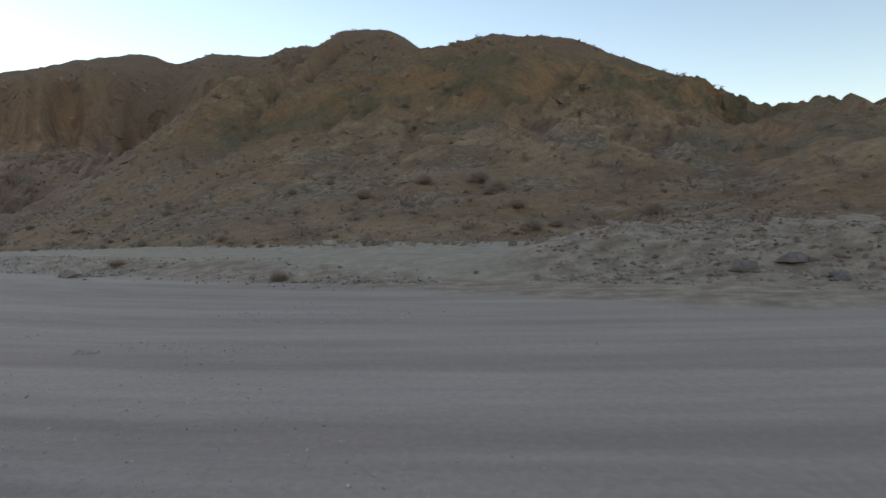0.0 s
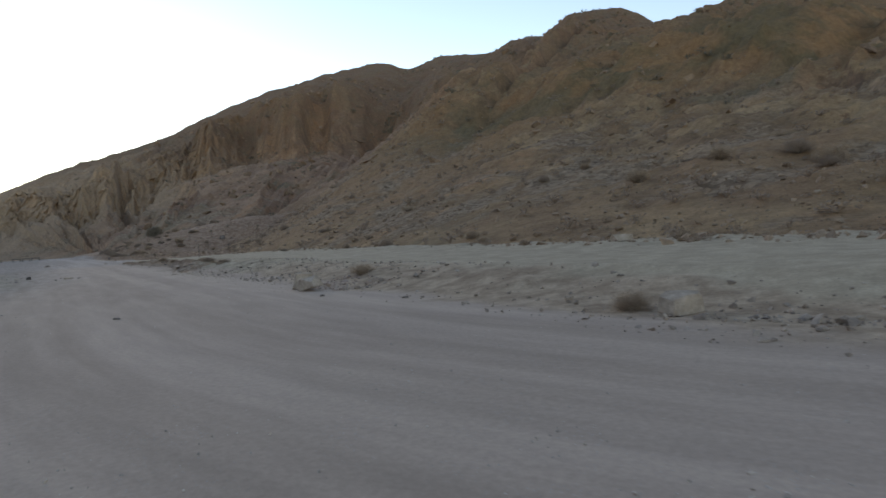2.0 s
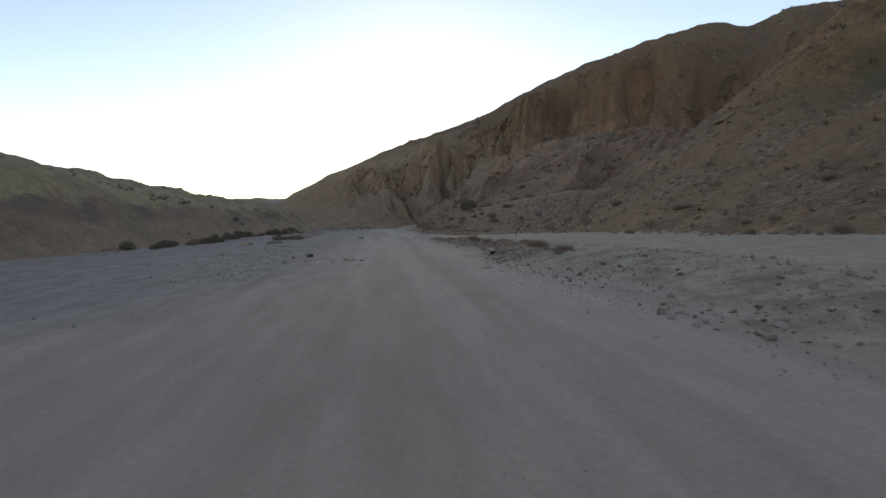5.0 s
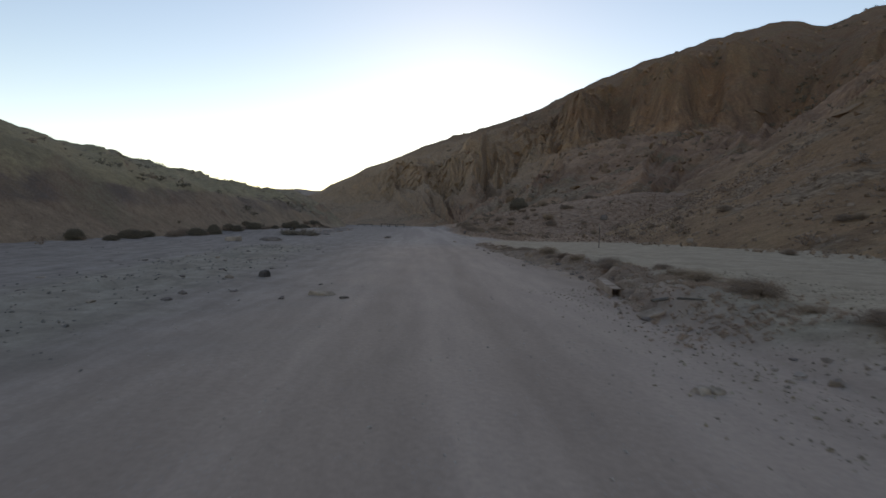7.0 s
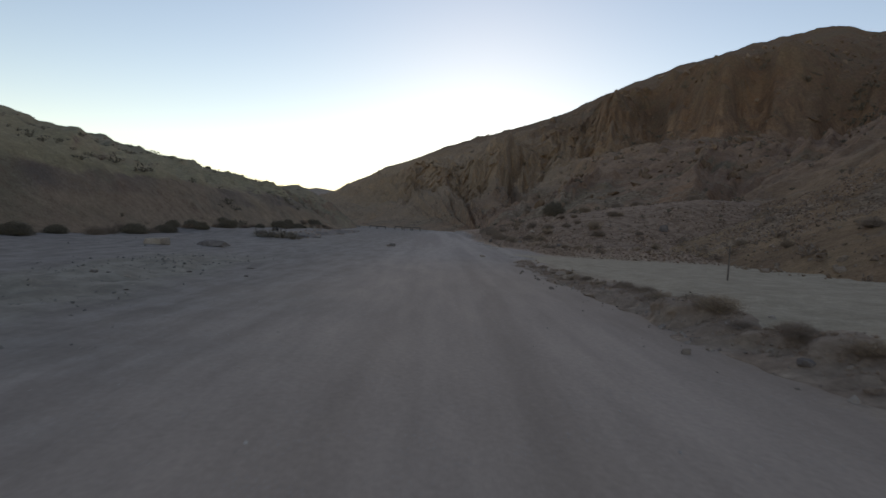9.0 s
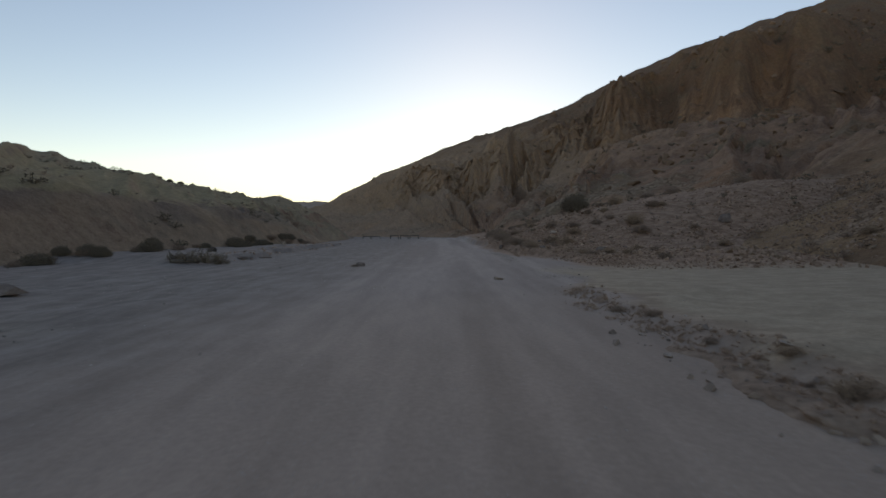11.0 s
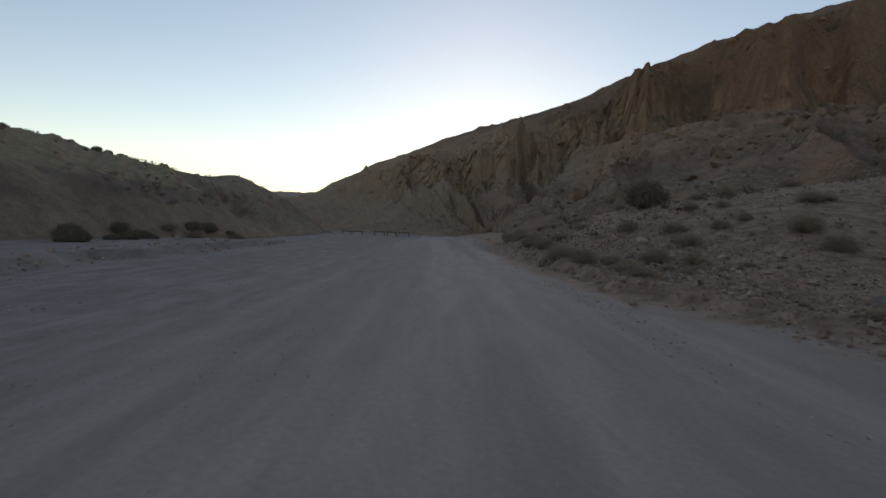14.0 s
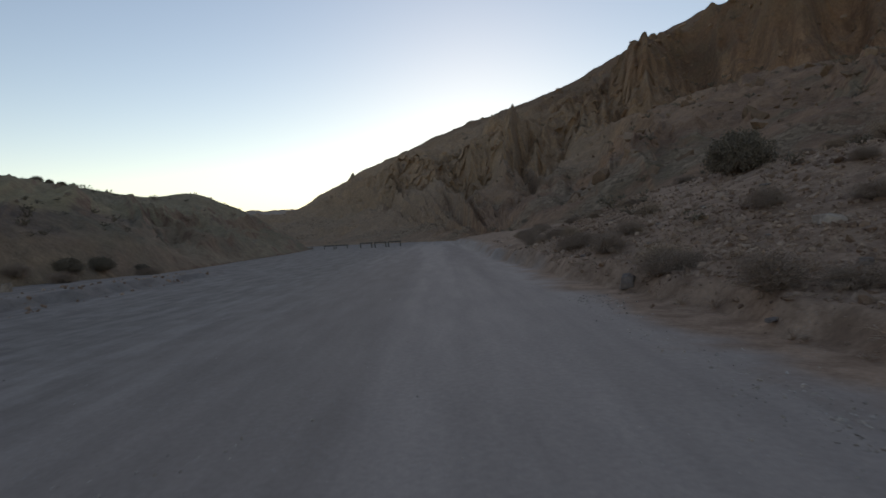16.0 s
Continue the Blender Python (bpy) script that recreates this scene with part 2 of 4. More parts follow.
    if stony:
        cell = n.new("ShaderNodeTexVoronoi")
        cell.inputs["Scale"].default_value = 2.6
        l.new(co, cell.inputs["Vector"])
        lone = dot_axis(n, l, cell.outputs["Color"], (1, 0, 0))
        field = calc(n, l, "MULTIPLY", between(n, l, noise_tex(n, l, co, 0.11, 5, 0.65), 0.52, 0.6), between(n, l, z, 17, 7))
        c = blend(n, l, calc(n, l, "MULTIPLY", field, 0.8), c, blend(n, l, lone, stony[0], stony[1]))
    if cap:
        zc = calc(n, l, "ADD", z, calc(n, l, "MULTIPLY", calc(n, l, "SUBTRACT", broad, 0.5), 50))
        c = blend(n, l, calc(n, l, "MULTIPLY", between(n, l, zc, cap[1], cap[2]), 0.85), c, blend(n, l, between(n, l, mid, 0.4, 0.6), cap[0], blend(n, l, 0.4, cap[0], tint)))
    c = blend(n, l, 0.62, c, fine, "OVERLAY")
    c = blend(n, l, 0.5, c, grit, "OVERLAY")
    l.new(c, b.inputs["Base Color"])
    relief(n, l, b, ((mid, 0.22, 1.5), (ribs, rib, 1.2), (fine, 0.8, 0.45), (grit, 0.7, 0.12)))
    return m


M_GROUND = ground_material()
M_HILL = slope_material("hill_earth", ((0.27, 0.158, 0.09), (0.5, 0.312, 0.168), (0.39, 0.226, 0.124)), ((0.2, 0.106, 0.068), (0.475, 0.268, 0.152), (0.25, 0.152, 0.1)),
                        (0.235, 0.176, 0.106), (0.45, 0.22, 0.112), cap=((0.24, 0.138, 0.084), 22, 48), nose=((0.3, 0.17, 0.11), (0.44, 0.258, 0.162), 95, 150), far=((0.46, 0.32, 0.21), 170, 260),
                        brow=((0.185, 0.132, 0.068), (0.36, 0.19, 0.088), 11, 19, 70, 130), stony=((0.22, 0.14, 0.09), (0.5, 0.34, 0.225)))
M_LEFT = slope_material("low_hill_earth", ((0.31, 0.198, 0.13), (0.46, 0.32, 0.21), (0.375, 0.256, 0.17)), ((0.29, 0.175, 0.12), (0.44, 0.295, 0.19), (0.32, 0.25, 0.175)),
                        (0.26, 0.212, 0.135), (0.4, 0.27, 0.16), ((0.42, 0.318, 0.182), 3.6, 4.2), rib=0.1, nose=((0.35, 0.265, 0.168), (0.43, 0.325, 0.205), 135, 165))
M_FAR = earth("far_rock", ((0.36, 0.26, 0.2), (0.46, 0.35, 0.28)), 0.02, fine=0.2)
M_BANK = earth("bank_earth", ((0.26, 0.172, 0.12), (0.37, 0.252, 0.178), (0.48, 0.345, 0.25)), 1.6, fine=9, bump=0.9)
M_STONE = earth("stone", ((0.16, 0.12, 0.1), (0.23, 0.178, 0.15), (0.31, 0.25, 0.215)), 2.5, fine=14, bump=0.5)
M_DARK = earth("dark_stone", ((0.06, 0.048, 0.042), (0.1, 0.08, 0.07), (0.15, 0.125, 0.11)), 2.5, fine=14, bump=0.5)
M_PALE = earth("pale_stone", ((0.29, 0.213, 0.158), (0.43, 0.33, 0.255), (0.54, 0.425, 0.34)), 1.8, fine=11, bump=0.6)


# ---- ground ----
EDGE = ((-200, 14.9), (7, 14.9), (9.5, 13.6), (12, 12.6), (15, 11.9), (18.5, 11.2), (24, 10.4), (46, 10.3), (49, 10.5), (52, 11.0), (55, 11.3), (57.5, 11.4), (59, 11.1), (61, 10.9),
        (63.5, 10.8), (66.5, 10.6), (71, 10.3), (76, 10.05), (80, 10.3), (82, 11.5), (85, 14.2), (88, 14.3), (92, 13.4), (96, 12.6), (100, 12.3), (104, 11.9), (108, 12.0),
        (112, 11.8), (116, 11.2), (126, 10.8), (137, 10.4), (4000, 10.4))


def edge_n(s):
    """Where the bank along the road's far side begins."""
    s = np.asarray(s, float)
    return np.interp(s, [k[0] for k in EDGE], [k[1] for k in EDGE]) + 0.2 * fbm(s * 0.22, s * 0 + 3.3, 5, 3) + 0.14 * vnoise(s * 1.3, s * 0, 6) * step(40, 50, s)


def ground_z(s, n):
    s, n = np.asarray(s, float), np.asarray(n, float)
    e = n - edge_n(s) - 0.3 * step(47, 52, s) * step(80, 76, s)
    b = (0.4 - 0.11 * step(46, 56, s)) * step(-30, 6, s) * (1 - 0.7 * step(64, 77, s)) * (1 - step(76, 86, s)) + (0.3 + 0.15 * step(104, 112, s)) * step(88, 97, s) * step(210, 180, s)
    wide = 3.4 - 2.95 * step(38, 50, s) + 1.6 * step(84, 88, s) * step(100, 93, s)
    lump = 1 + 0.3 * fbm(s * 0.55, n * 0.25, 7, 3) * step(40, 50, s) * step(3.5, 0.5, e)
    z = b * step(0, 1, e / wide) * lump
    z = z + 0.006 * np.clip(e - 3, 0, 9) * step(-15, 10, s) * step(90, 78, s)
    z = z + (0.34 * np.clip(e - 0.8, 0, 8) + 0.16 * np.clip(e - 8.8, 0, 14)) * step(100, 119, s) * (1 - 0.55 * step(126, 146, s)) * step(230, 190, s)
    z = z + 0.52 * step(11, 7, s - 0.4 * np.clip(n - 14, 0, 12)) * step(0.4, 4.5, e) * step(-60, -20, s) * (1 + 0.4 * fbm(s * 0.45, n * 0.45, 8, 4))
    z = z + 0.32 * step(-3.0, -3.5, n + 0.9 * vnoise(s * 0.3, n * 0.1, 4) + 0.25 * vnoise(s * 1.5, n * 0.1, 14)) * step(93, 98, s) * step(140, 122, s)
    z = z + (0.07 + 0.1 * fbm(s * 0.5, n * 1.1, 83, 4, 0.6)) * np.exp(-((n - 0.8 + 0.06 * (s - 50)) / 1.5) ** 2) * step(41, 48, s) * step(76, 68, s)
    near = step(900, 300, np.abs(s) + np.abs(n))
    off = np.maximum(step(0, 2, e), step(1.5, -3, n)) * near
    track = step(3.4, 2.2, n) * step(20, 32, s) * step(95, 75, s)
    bench = step(2.5, 4.5, e) * step(10.5, 8.5, e) * step(108, 92, s)
    off = np.maximum(off * (1 - 0.75 * bench), 0.8 * track * near)
    off = off * (1 - 0.75 * step(5, 9, n) * step(17, 11, s)) * (1 - 0.85 * step(5, 9, n) * step(77, 84, s) * step(108, 99, s))
    off = off * (1 - 0.65 * step(78, 92, s) * step(8, 5, n))
    z = z + off * ((0.04 + 0.03 * step(0, 2, e)) * fbm(s * 0.6, n * 0.6, 11, 6, 0.58) + 0.015)
    z = z + near * (0.018 * fbm(s * 0.06, (n - 0.016 * np.maximum(22 - s, 0) ** 2) * 1.2, 21, 4) + 0.006 * fbm(s * 0.8, n * 0.8, 23, 3))
    return z


def spaced(lo, hi, fine, a, b, grow=1.12):
    v = list(np.arange(lo, hi, fine))
    d = fine
    while v[-1] < b:
        d *= grow
        v.append(v[-1] + d)
    d = fine
    while v[0] > a:
        d *= grow
        v.insert(0, v[0] - d)
    return np.array(v)


S, N = np.meshgrid(spaced(-6, 132, 0.3, -3000, 3000, 1.08), spaced(-9, 23, 0.16, -3000, 3000, 1.08), indexing="ij")
ground = sheet("ground", S * DX + N * DY, S * DY - N * DX, ground_z(S, N), M_GROUND)
tagged(ground, "grey-brown compacted gravel road and desert floor", "ground", kind="structure")


# ---- the crumbling earth bank between road and upper track ----
def eroded_bank(s0, s1):
    A, V = np.meshgrid(np.arange(s0, s1, 0.055), np.linspace(0, 1, 46), indexing="ij")
    ends = step(s0, s0 + 4, A) * step(s1 - 1, s1 - 16, A)
    knots = ((-0.3, -0.06), (-0.12, 0.06), (0.04, 0.26), (0.12, 0.5), (0.17, 0.74), (0.25, 0.92), (0.4, 1.03), (0.6, 1.04), (0.9, 0.98), (1.3, 0.8))
    off, up = along(knots, V, 0), along(knots, V, 1)
    top = ground_z(A, edge_n(A) + 1.5)
    face = step(0.08, 0.25, V) * step(1.0, 0.75, V)
    bite = 0.2 * fbm(A * 0.55, V * 0.7, 201, 4, 0.55) + 0.1 * fbm(A * 2.6, V * 2.0, 205, 4, 0.5)
    slump = step(-0.1, 0.5, vnoise(A * 0.45, A * 0, 207))
    off = off * (0.4 + 0.6 * ends) + ends * face * bite + 0.3 * slump * step(0.5, 0.1, V) * step(0.0, 0.12, V) * -0.5
    lumps = 0.05 * fbm(A * 1.9, V * 2.2, 211, 4, 0.5)
    z = top * up * (1 + 0.1 * vnoise(A * 0.6, A * 0, 213)) + face * lumps * (0.3 + top / 0.4)
    z = z * ends - 0.09 * (1 - ends) - 0.1 * step(0.85, 1.0, V)
    n = edge_n(A) + off
    ob = sheet("bank", A * DX + n * DY, A * DY - n * DX, z, M_BANK)
    return tagged(ob, "crumbling brown earth bank between road and upper track", "bank", kind="structure")


def billow(x, y, seed, octaves=4, gain=0.5):
    total, amp = 0.0, 1.0
    for k in range(octaves):
        total = total + amp * (2 * np.sqrt(np.abs(vnoise(x * 2 ** k + 5.7 * k, y * 2 ** k + 3.3 * k, seed + k))) - 1.1)
        amp *= gain
    return total


earth_bank = eroded_bank(46.5, 79.0)


# ---- hills: a foot line and a crest line, joined by a profile ----
def sweep(foot, crest, profile, nt, cross, rough, back=0.5):
    T, U = np.meshgrid(np.linspace(0, 1, nt), cross, indexing="ij")
    fs, fn = along(foot, T, 0), along(foot, T, 1)
    cs, cn, cz = along(crest, T, 0), along(crest, T, 1), along(crest, T, 2)
    Us = np.minimum(U, 1.0)
    s, n = fs + (cs - fs) * U, fn + (cn - fn) * U
    z = cz * np.where(U <= 1, profile(T, Us), 1 - 0.9 * np.clip((U - 1) / back, 0, 1) ** 1.5)
    dz, out = rough(T, U, s, n)
    far = np.hypot(cs - fs, cn - fn)
    s, n = s - out * (cs - fs) / far, n - out * (cn - fn) / far
    z = z + dz - 0.6 * step(0.02, -0.02, U)
    return s, n, z


FOOT_R = ((-60, 35), (0, 27), (20, 23), (35, 22), (50, 22), (65, 22), (75, 22), (90, 23), (105, 22), (118, 17), (135, 15.5), (160, 15), (190, 13), (215, -2), (235, -25))
CREST_R = ((-40, 190, 14), (39, 196, 22), (56, 205, 33.5), (83, 209, 49.5), (123, 203, 63.8), (157, 194, 64), (175, 179, 73), (274, 210, 88),
           (306, 153, 86), (348, 99, 73.5), (340, 55, 51.5), (330, 20, 37.5), (324, -17, 23), (328, -42, 11.5), (330, -60, 10))


def profile_r(T, U):
    cliff = step(0.45, 0.57, T) * step(0.95, 0.8, T)
    soft = 0.35 * U + 0.65 * step(-0.25, 1.0, U) - 0.65 * step(-0.25, 1.0, 0) * (1 - U)
    wave = 0.016 * vnoise(T * 35, T * 0, 223) + 0.02 * vnoise(T * 90, T * 0, 224) + 0.008 * vnoise(T * 260, T * 0, 225)
    wide = 0.15 + 0.05 * vnoise(T * 50, T * 0, 227)
    steep = 0.3 * np.clip(U / 0.55, 0, 1) ** 1.15 + 0.29 * step(0.53 + wave, 0.53 + wave + wide, U) + 0.41 * np.clip((U - 0.6) / 0.4, 0, 1) ** 1.3
    return soft * (1 - cliff) + steep * cliff


def rough_r(T, U, s, n):
    k = T * 380
    calm = (1 - 0.75 * step(0.8, 0.98, U)) * (1 - 0.7 * step(0.5, 0.75, U) * step(0.56, 0.5, T)) * (1 - 0.6 * step(0.75, 0.95, T))
    body = step(0.02, 0.35, U) * step(1.5, 1.05, U) * calm
    cliff = step(0.56, 0.6, T) * step(0.97, 0.86, T) * step(0.48, 0.58, U) * step(0.9, 0.72, U)
    w = k + 20 * fbm(k * 0.022, U * 2.0, 3, 4) + 10 * U + 40 * (U - 0.7) * vnoise(k * 0.03, U, 13)
    strong = 0.35 + 0.9 * step(-0.5, 0.7, fbm(k * 0.035, U * 2.2, 15, 3))
    side = step(0.46, 0.56, T)
    lean = 6 * fbm(s * 0.02, n * 0.02, 35, 2)
    dz = body * (side * (4.2 * ridged(w * 0.04, U * 1.6, 31, 6, 0.52) - 1.4) + (1 - side) * (3.4 * ridged((s + lean) * 0.035, (n - lean) * 0.022, 33, 6, 0.58) - 1.2))
    dz = dz + step(0, 0.08, U) * (0.5 * fbm(s * 0.12, n * 0.12, 51, 6, 0.6))
    dz = dz + step(0.06, 0.3, U) * step(1.0, 0.85, U) * 0.45 * np.maximum(0, fbm(s * 0.4, n * 0.4, 57, 4, 0.6))
    dz = dz + cliff * 1.5 * fbm(w * 0.22, U * 26, 43, 5, 0.65)
    gully = np.exp(-((T - 0.556 + 0.03 * (U - 0.6)) / 0.012) ** 2) * step(0.3, 0.55, U) * step(0.97, 0.8, U)
    dz = dz - 6.0 * gully
    for at, lean, deep in ((0.20, 0.10, 3.0), (0.30, 0.05, 5.0), (0.395, -0.06, 3.5), (0.47, 0.04, 4.0)):
        dz = dz - deep * np.exp(-((T - at + lean * (U - 0.5) + 0.006 * vnoise(U * 9, T * 30, 9)) / 0.009) ** 2) * step(0.15, 0.45, U) * step(0.95, 0.7, U)
    w = k + 9 * fbm(k * 0.03, U * 5, 65, 3) + 1.2 * vnoise(k * 0.5, U * 40, 66)
    out = cliff * strong * (1.0 * billow(w * 0.06, U * 9.0, 61, 3, 0.6) + 0.7 * ridged(w * 0.17, U * 24, 63, 4, 0.65) + 0.8 * fbm(w * 0.4, U * 70, 67, 4, 0.65))
    g = np.random.default_rng(19)
    for _ in range(22):
        at, lean, wide, deep = g.uniform(0.575, 0.9), g.normal() * 0.03, g.uniform(0.0015, 0.004), g.uniform(0.6, 2.0)
        top = g.uniform(0.64, 0.74)
        crack = np.exp(-((T - at + lean * (U - 0.7) + 0.0025 * vnoise(U * 14, T * 5, 17)) / wide) ** 2)
        out = out - cliff * deep * crack * step(top, top - 0.1, U)
    dz = dz - 5.0 * np.exp(-((T - 0.455) / 0.014) ** 2) * step(0.6, 0.9, U)
    dz = dz - 5.2 * np.exp(-((T - 0.553) / 0.010) ** 2) * step(0.8, 0.98, U)
    dz = dz - 6.0 * step(0.403, 0.43, T) * step(0.5, 0.46, T) * step(0.34, 0.46, U) * step(0.78, 0.62, U)
    dz = dz - 1.4 * step(0.262, 0.205, T) * step(0.5, 0.72, U) - 1.8 * np.exp(-((T - 0.319) / 0.014) ** 2) * step(0.4, 0.55, U)
    dz = dz - 1.8 * np.exp(-((T - 0.601) / 0.009) ** 2) * step(0.47, 0.57, U) * step(0.8, 0.68, U) - 0.7 * np.exp(-((T - 0.572) / 0.01) ** 2) * step(0.8, 0.98, U)
    return dz, out


s, n, z = sweep(FOOT_R, CREST_R, profile_r, 1150, np.concatenate([[-0.02], 0.5 * np.linspace(0, 1, 140) ** 1.15, np.linspace(0.502, 0.72, 150), np.linspace(0.724, 1.0, 80), np.linspace(1.01, 1.5, 24)]), rough_r)
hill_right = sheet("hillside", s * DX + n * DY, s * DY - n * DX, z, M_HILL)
tagged(hill_right, "brown rocky desert hillside with cliffs above scree", "hill", kind="structure")

FOOT_L = ((-80, -30), (0, -22), (60, -14), (100, -11), (125, -7), (150, -8), (178, -9), (210, -13))
CREST_L = ((-60, -140, 40), (90, -135, 36), (231, -114, 25.1), (200, -60, 13.8), (182, -38, 9.8), (168, -23, 6.9), (181, -20, 7.2), (214, -18, 0.3))


def profile_l(T, U):
    bank = step(0.75, 0.5, T)
    return (1 - 0.2 * bank) * (0.5 * U + 0.5 * step(-0.3, 1, U) - 0.5 * step(-0.3, 1, 0) * (1 - U)) + 0.2 * bank * step(0, 0.09, U)


def rough_l(T, U, s, n):
    k = T * 300
    dz = step(0.0, 0.2, U) * step(1.5, 1.0, U) * (1 - 0.95 * step(0.5, 0.9, U)) * 0.9 * ridged(k * 0.06, U * 3, 71, 4) * step(1, 0.7, T)
    return dz + step(0, 0.1, U) * (0.3 - 0.24 * step(0.7, 1.0, U)) * fbm(s * 0.2, n * 0.2, 81, 3, 0.5), 0


s, n, z = sweep(FOOT_L, CREST_L, profile_l, 600, np.concatenate([[-0.02], 1.5 * np.linspace(0, 1, 199) ** 1.25]), rough_l)
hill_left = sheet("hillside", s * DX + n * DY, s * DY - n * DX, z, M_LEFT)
tagged(hill_left, "low olive-brown hill with an eroded cut bank", "hill", kind="structure")


# ---- far ridges ----
def far_ridge(name, s0, n0, s1, n1, height, depth, seed, spires, label):
    A, B = np.meshgrid(np.linspace(0, 1, 160), np.linspace(-1, 1, 25), indexing="ij")
    crest = height * (np.sin(np.pi * np.clip(A, 0, 1)) ** 0.35) * (1 + spires * ridged(A * 5, B * 0, seed, 4, 0.55))
    z = crest * (1 - np.abs(B) ** 1.2) + 0.04 * height * fbm(A * 25, B * 4, seed + 9, 4) * (1 - B * B) - 2
    across = np.array([n1 - n0, s0 - s1]) / math.hypot(n1 - n0, s1 - s0)
    s, n = s0 + (s1 - s0) * A + across[0] * B * depth, n0 + (n1 - n0) * A + across[1] * B * depth
    return tagged(sheet(name, s * DX + n * DY, s * DY - n * DX, z, M_FAR), label, "ridge", kind="structure")


far_ridge("far_ridge", -190, 560, 250, 640, 66, 160, 91, 0.17, "distant craggy brown ridge with small rock spires")
far_ridge("far_ridge", 900, -420, 960, 20, 42, 150, 95, 0.05, "pale hazy hill seen through the canyon mouth")

# ---- where things stand ----
from mathutils.bvhtree import BVHTree


def tree_of(ob):
    me = ob.data
    co = np.empty(len(me.vertices) * 3, np.float32)
    me.vertices.foreach_get("co", co)
    idx = np.empty(len(me.loops), np.int32)
    me.loops.foreach_get("vertex_index", idx)
    return BVHTree.FromPolygons(co.reshape(-1, 3).tolist(), idx.reshape(-1, 4).tolist())


SURFACES = [tree_of(ob) for ob in (hill_right, hill_left, earth_bank)]


def surface(s, n, z=None):
    """Height of the land."""
    z = float(ground_z(s, n)) if z is None else z
    p = place(s, n, 400)
    for t in SURFACES:
        hit = t.ray_cast(p, Vector((0, 0, -1)))
        if hit[0] is not None:
            z = max(z, hit[0].z)
    return z


# ---- shapes ----
rng = np.random.default_rng(7)


def part(name, bm, mat, parent=None, label=""):
    me = bpy.data.meshes.new(name)
    bm.to_mesh(me)
    bm.free()
    me.materials.append(mat)
    ob = new(name, me)
    if parent:
        ob.parent = parent
    return tagged(ob, label) if label else ob


def hull_rock(r, seed, points=18, flat=0.75, worn=0.06):
    """An angular stone of about r, with worn edges, resting near z = 0."""
    g = np.random.default_rng(seed)
    bm = bmesh.new()
    for v in g.normal(size=(points, 3)):
        v = v / np.linalg.norm(v) * (0.75 + 0.3 * g.random())
        bm.verts.new((r * v[0], r * 0.75 * v[1], r * flat * 0.6 * v[2]))
    res = bmesh.ops.convex_hull(bm, input=bm.verts)
    loose = [v for v in bm.verts if not v.link_faces]
    bmesh.ops.delete(bm, geom=loose, context="VERTS")
    if worn:
        bmesh.ops.bevel(bm, geom=list(bm.edges), offset=worn * r, segments=2, profile=0.6, affect="EDGES")
        bmesh.ops.triangulate(bm, faces=list(bm.faces))
        for v in bm.verts:
            v.co += 0.02 * r * Vector(noise.noise_vector(v.co * (4 / r) + Vector((seed, 0, 0))))
    return bm


def arrays_of(bm):
    bmesh.ops.triangulate(bm, faces=list(bm.faces))
    bm.verts.ensure_lookup_table()
    co = np.array([v.co[:] for v in bm.verts])
    tri = np.array([[v.index for v in f.verts] for f in bm.faces])
    bm.free()
    return co, tri


def twigs(count, r, h, seed, width, spread=1.0, leaves=0, leaf=0.03, droop=0.15):
    """Stems that fan out from one root, and small leaves on their outer halves: two triangle lists."""
    g = np.random.default_rng(seed)
    sv, st, lv, lt = [], [], [], []
    for _ in range(count):
        az, lean = g.random() * 2 * math.pi, spread * math.sqrt(g.random())
        d = np.array([math.cos(az) * lean * r, math.sin(az) * lean * r, h * math.sqrt(max(0.02, 1 - 0.97 * lean * lean))]) * (0.65 + 0.4 * g.random())
        root = np.array([math.cos(az), math.sin(az), 0]) * 0.12 * r * g.random()
        side = np.cross(d, g.normal(size=3))
        side /= np.linalg.norm(side) + 1e-9
        bend = g.normal(size=3) * 0.1 * r
        bend[2] = abs(bend[2])
        pts = [root + d * q + bend * math.sin(math.pi * q) - np.array([0, 0, droop * h * q ** 3 * lean]) for q in (0, 0.4, 0.75, 1)]
        k = len(sv)
        for q, p in enumerate(pts):
            w = width * (1, 0.8, 0.5, 0.15)[q]
            sv += [p - side * w, p + side * w]
        for q in range(3):
            a = k + 2 * q
            st += [(a, a + 1, a + 3), (a, a + 3, a + 2)]
        for _ in range(leaves):
            q = 0.2 + 0.8 * math.sqrt(g.random())
            p = root + d * q + bend * math.sin(math.pi * q) + g.normal(size=3) * 0.06 * r
            u, v = g.normal(size=3), g.normal(size=3)
            u, v = u / np.linalg.norm(u) * leaf, v / np.linalg.norm(v) * leaf * 0.6
            j = len(lv)
            lv += [p - u, p + v, p + u, p - v]
            lt += [(j, j + 1, j + 2), (j, j + 2, j + 3)]
    return (np.array(sv), np.array(st)), (np.array(lv), np.array(lt))


def tri_mesh(name, co, tri, mat, smooth=False):
    me = bpy.data.meshes.new(name)
    me.vertices.add(len(co))
    me.vertices.foreach_set("co", np.asarray(co, np.float32).ravel())
    me.loops.add(tri.size)
    me.loops.foreach_set("vertex_index", np.asarray(tri, np.int32).ravel())
    me.polygons.add(len(tri))
    me.polygons.foreach_set("loop_start", np.arange(0, tri.size, 3, dtype=np.int32))
    me.polygons.foreach_set("use_smooth", np.full(len(tri), smooth))
    me.update(calc_edges=True)
    me.materials.append(mat)
    return me


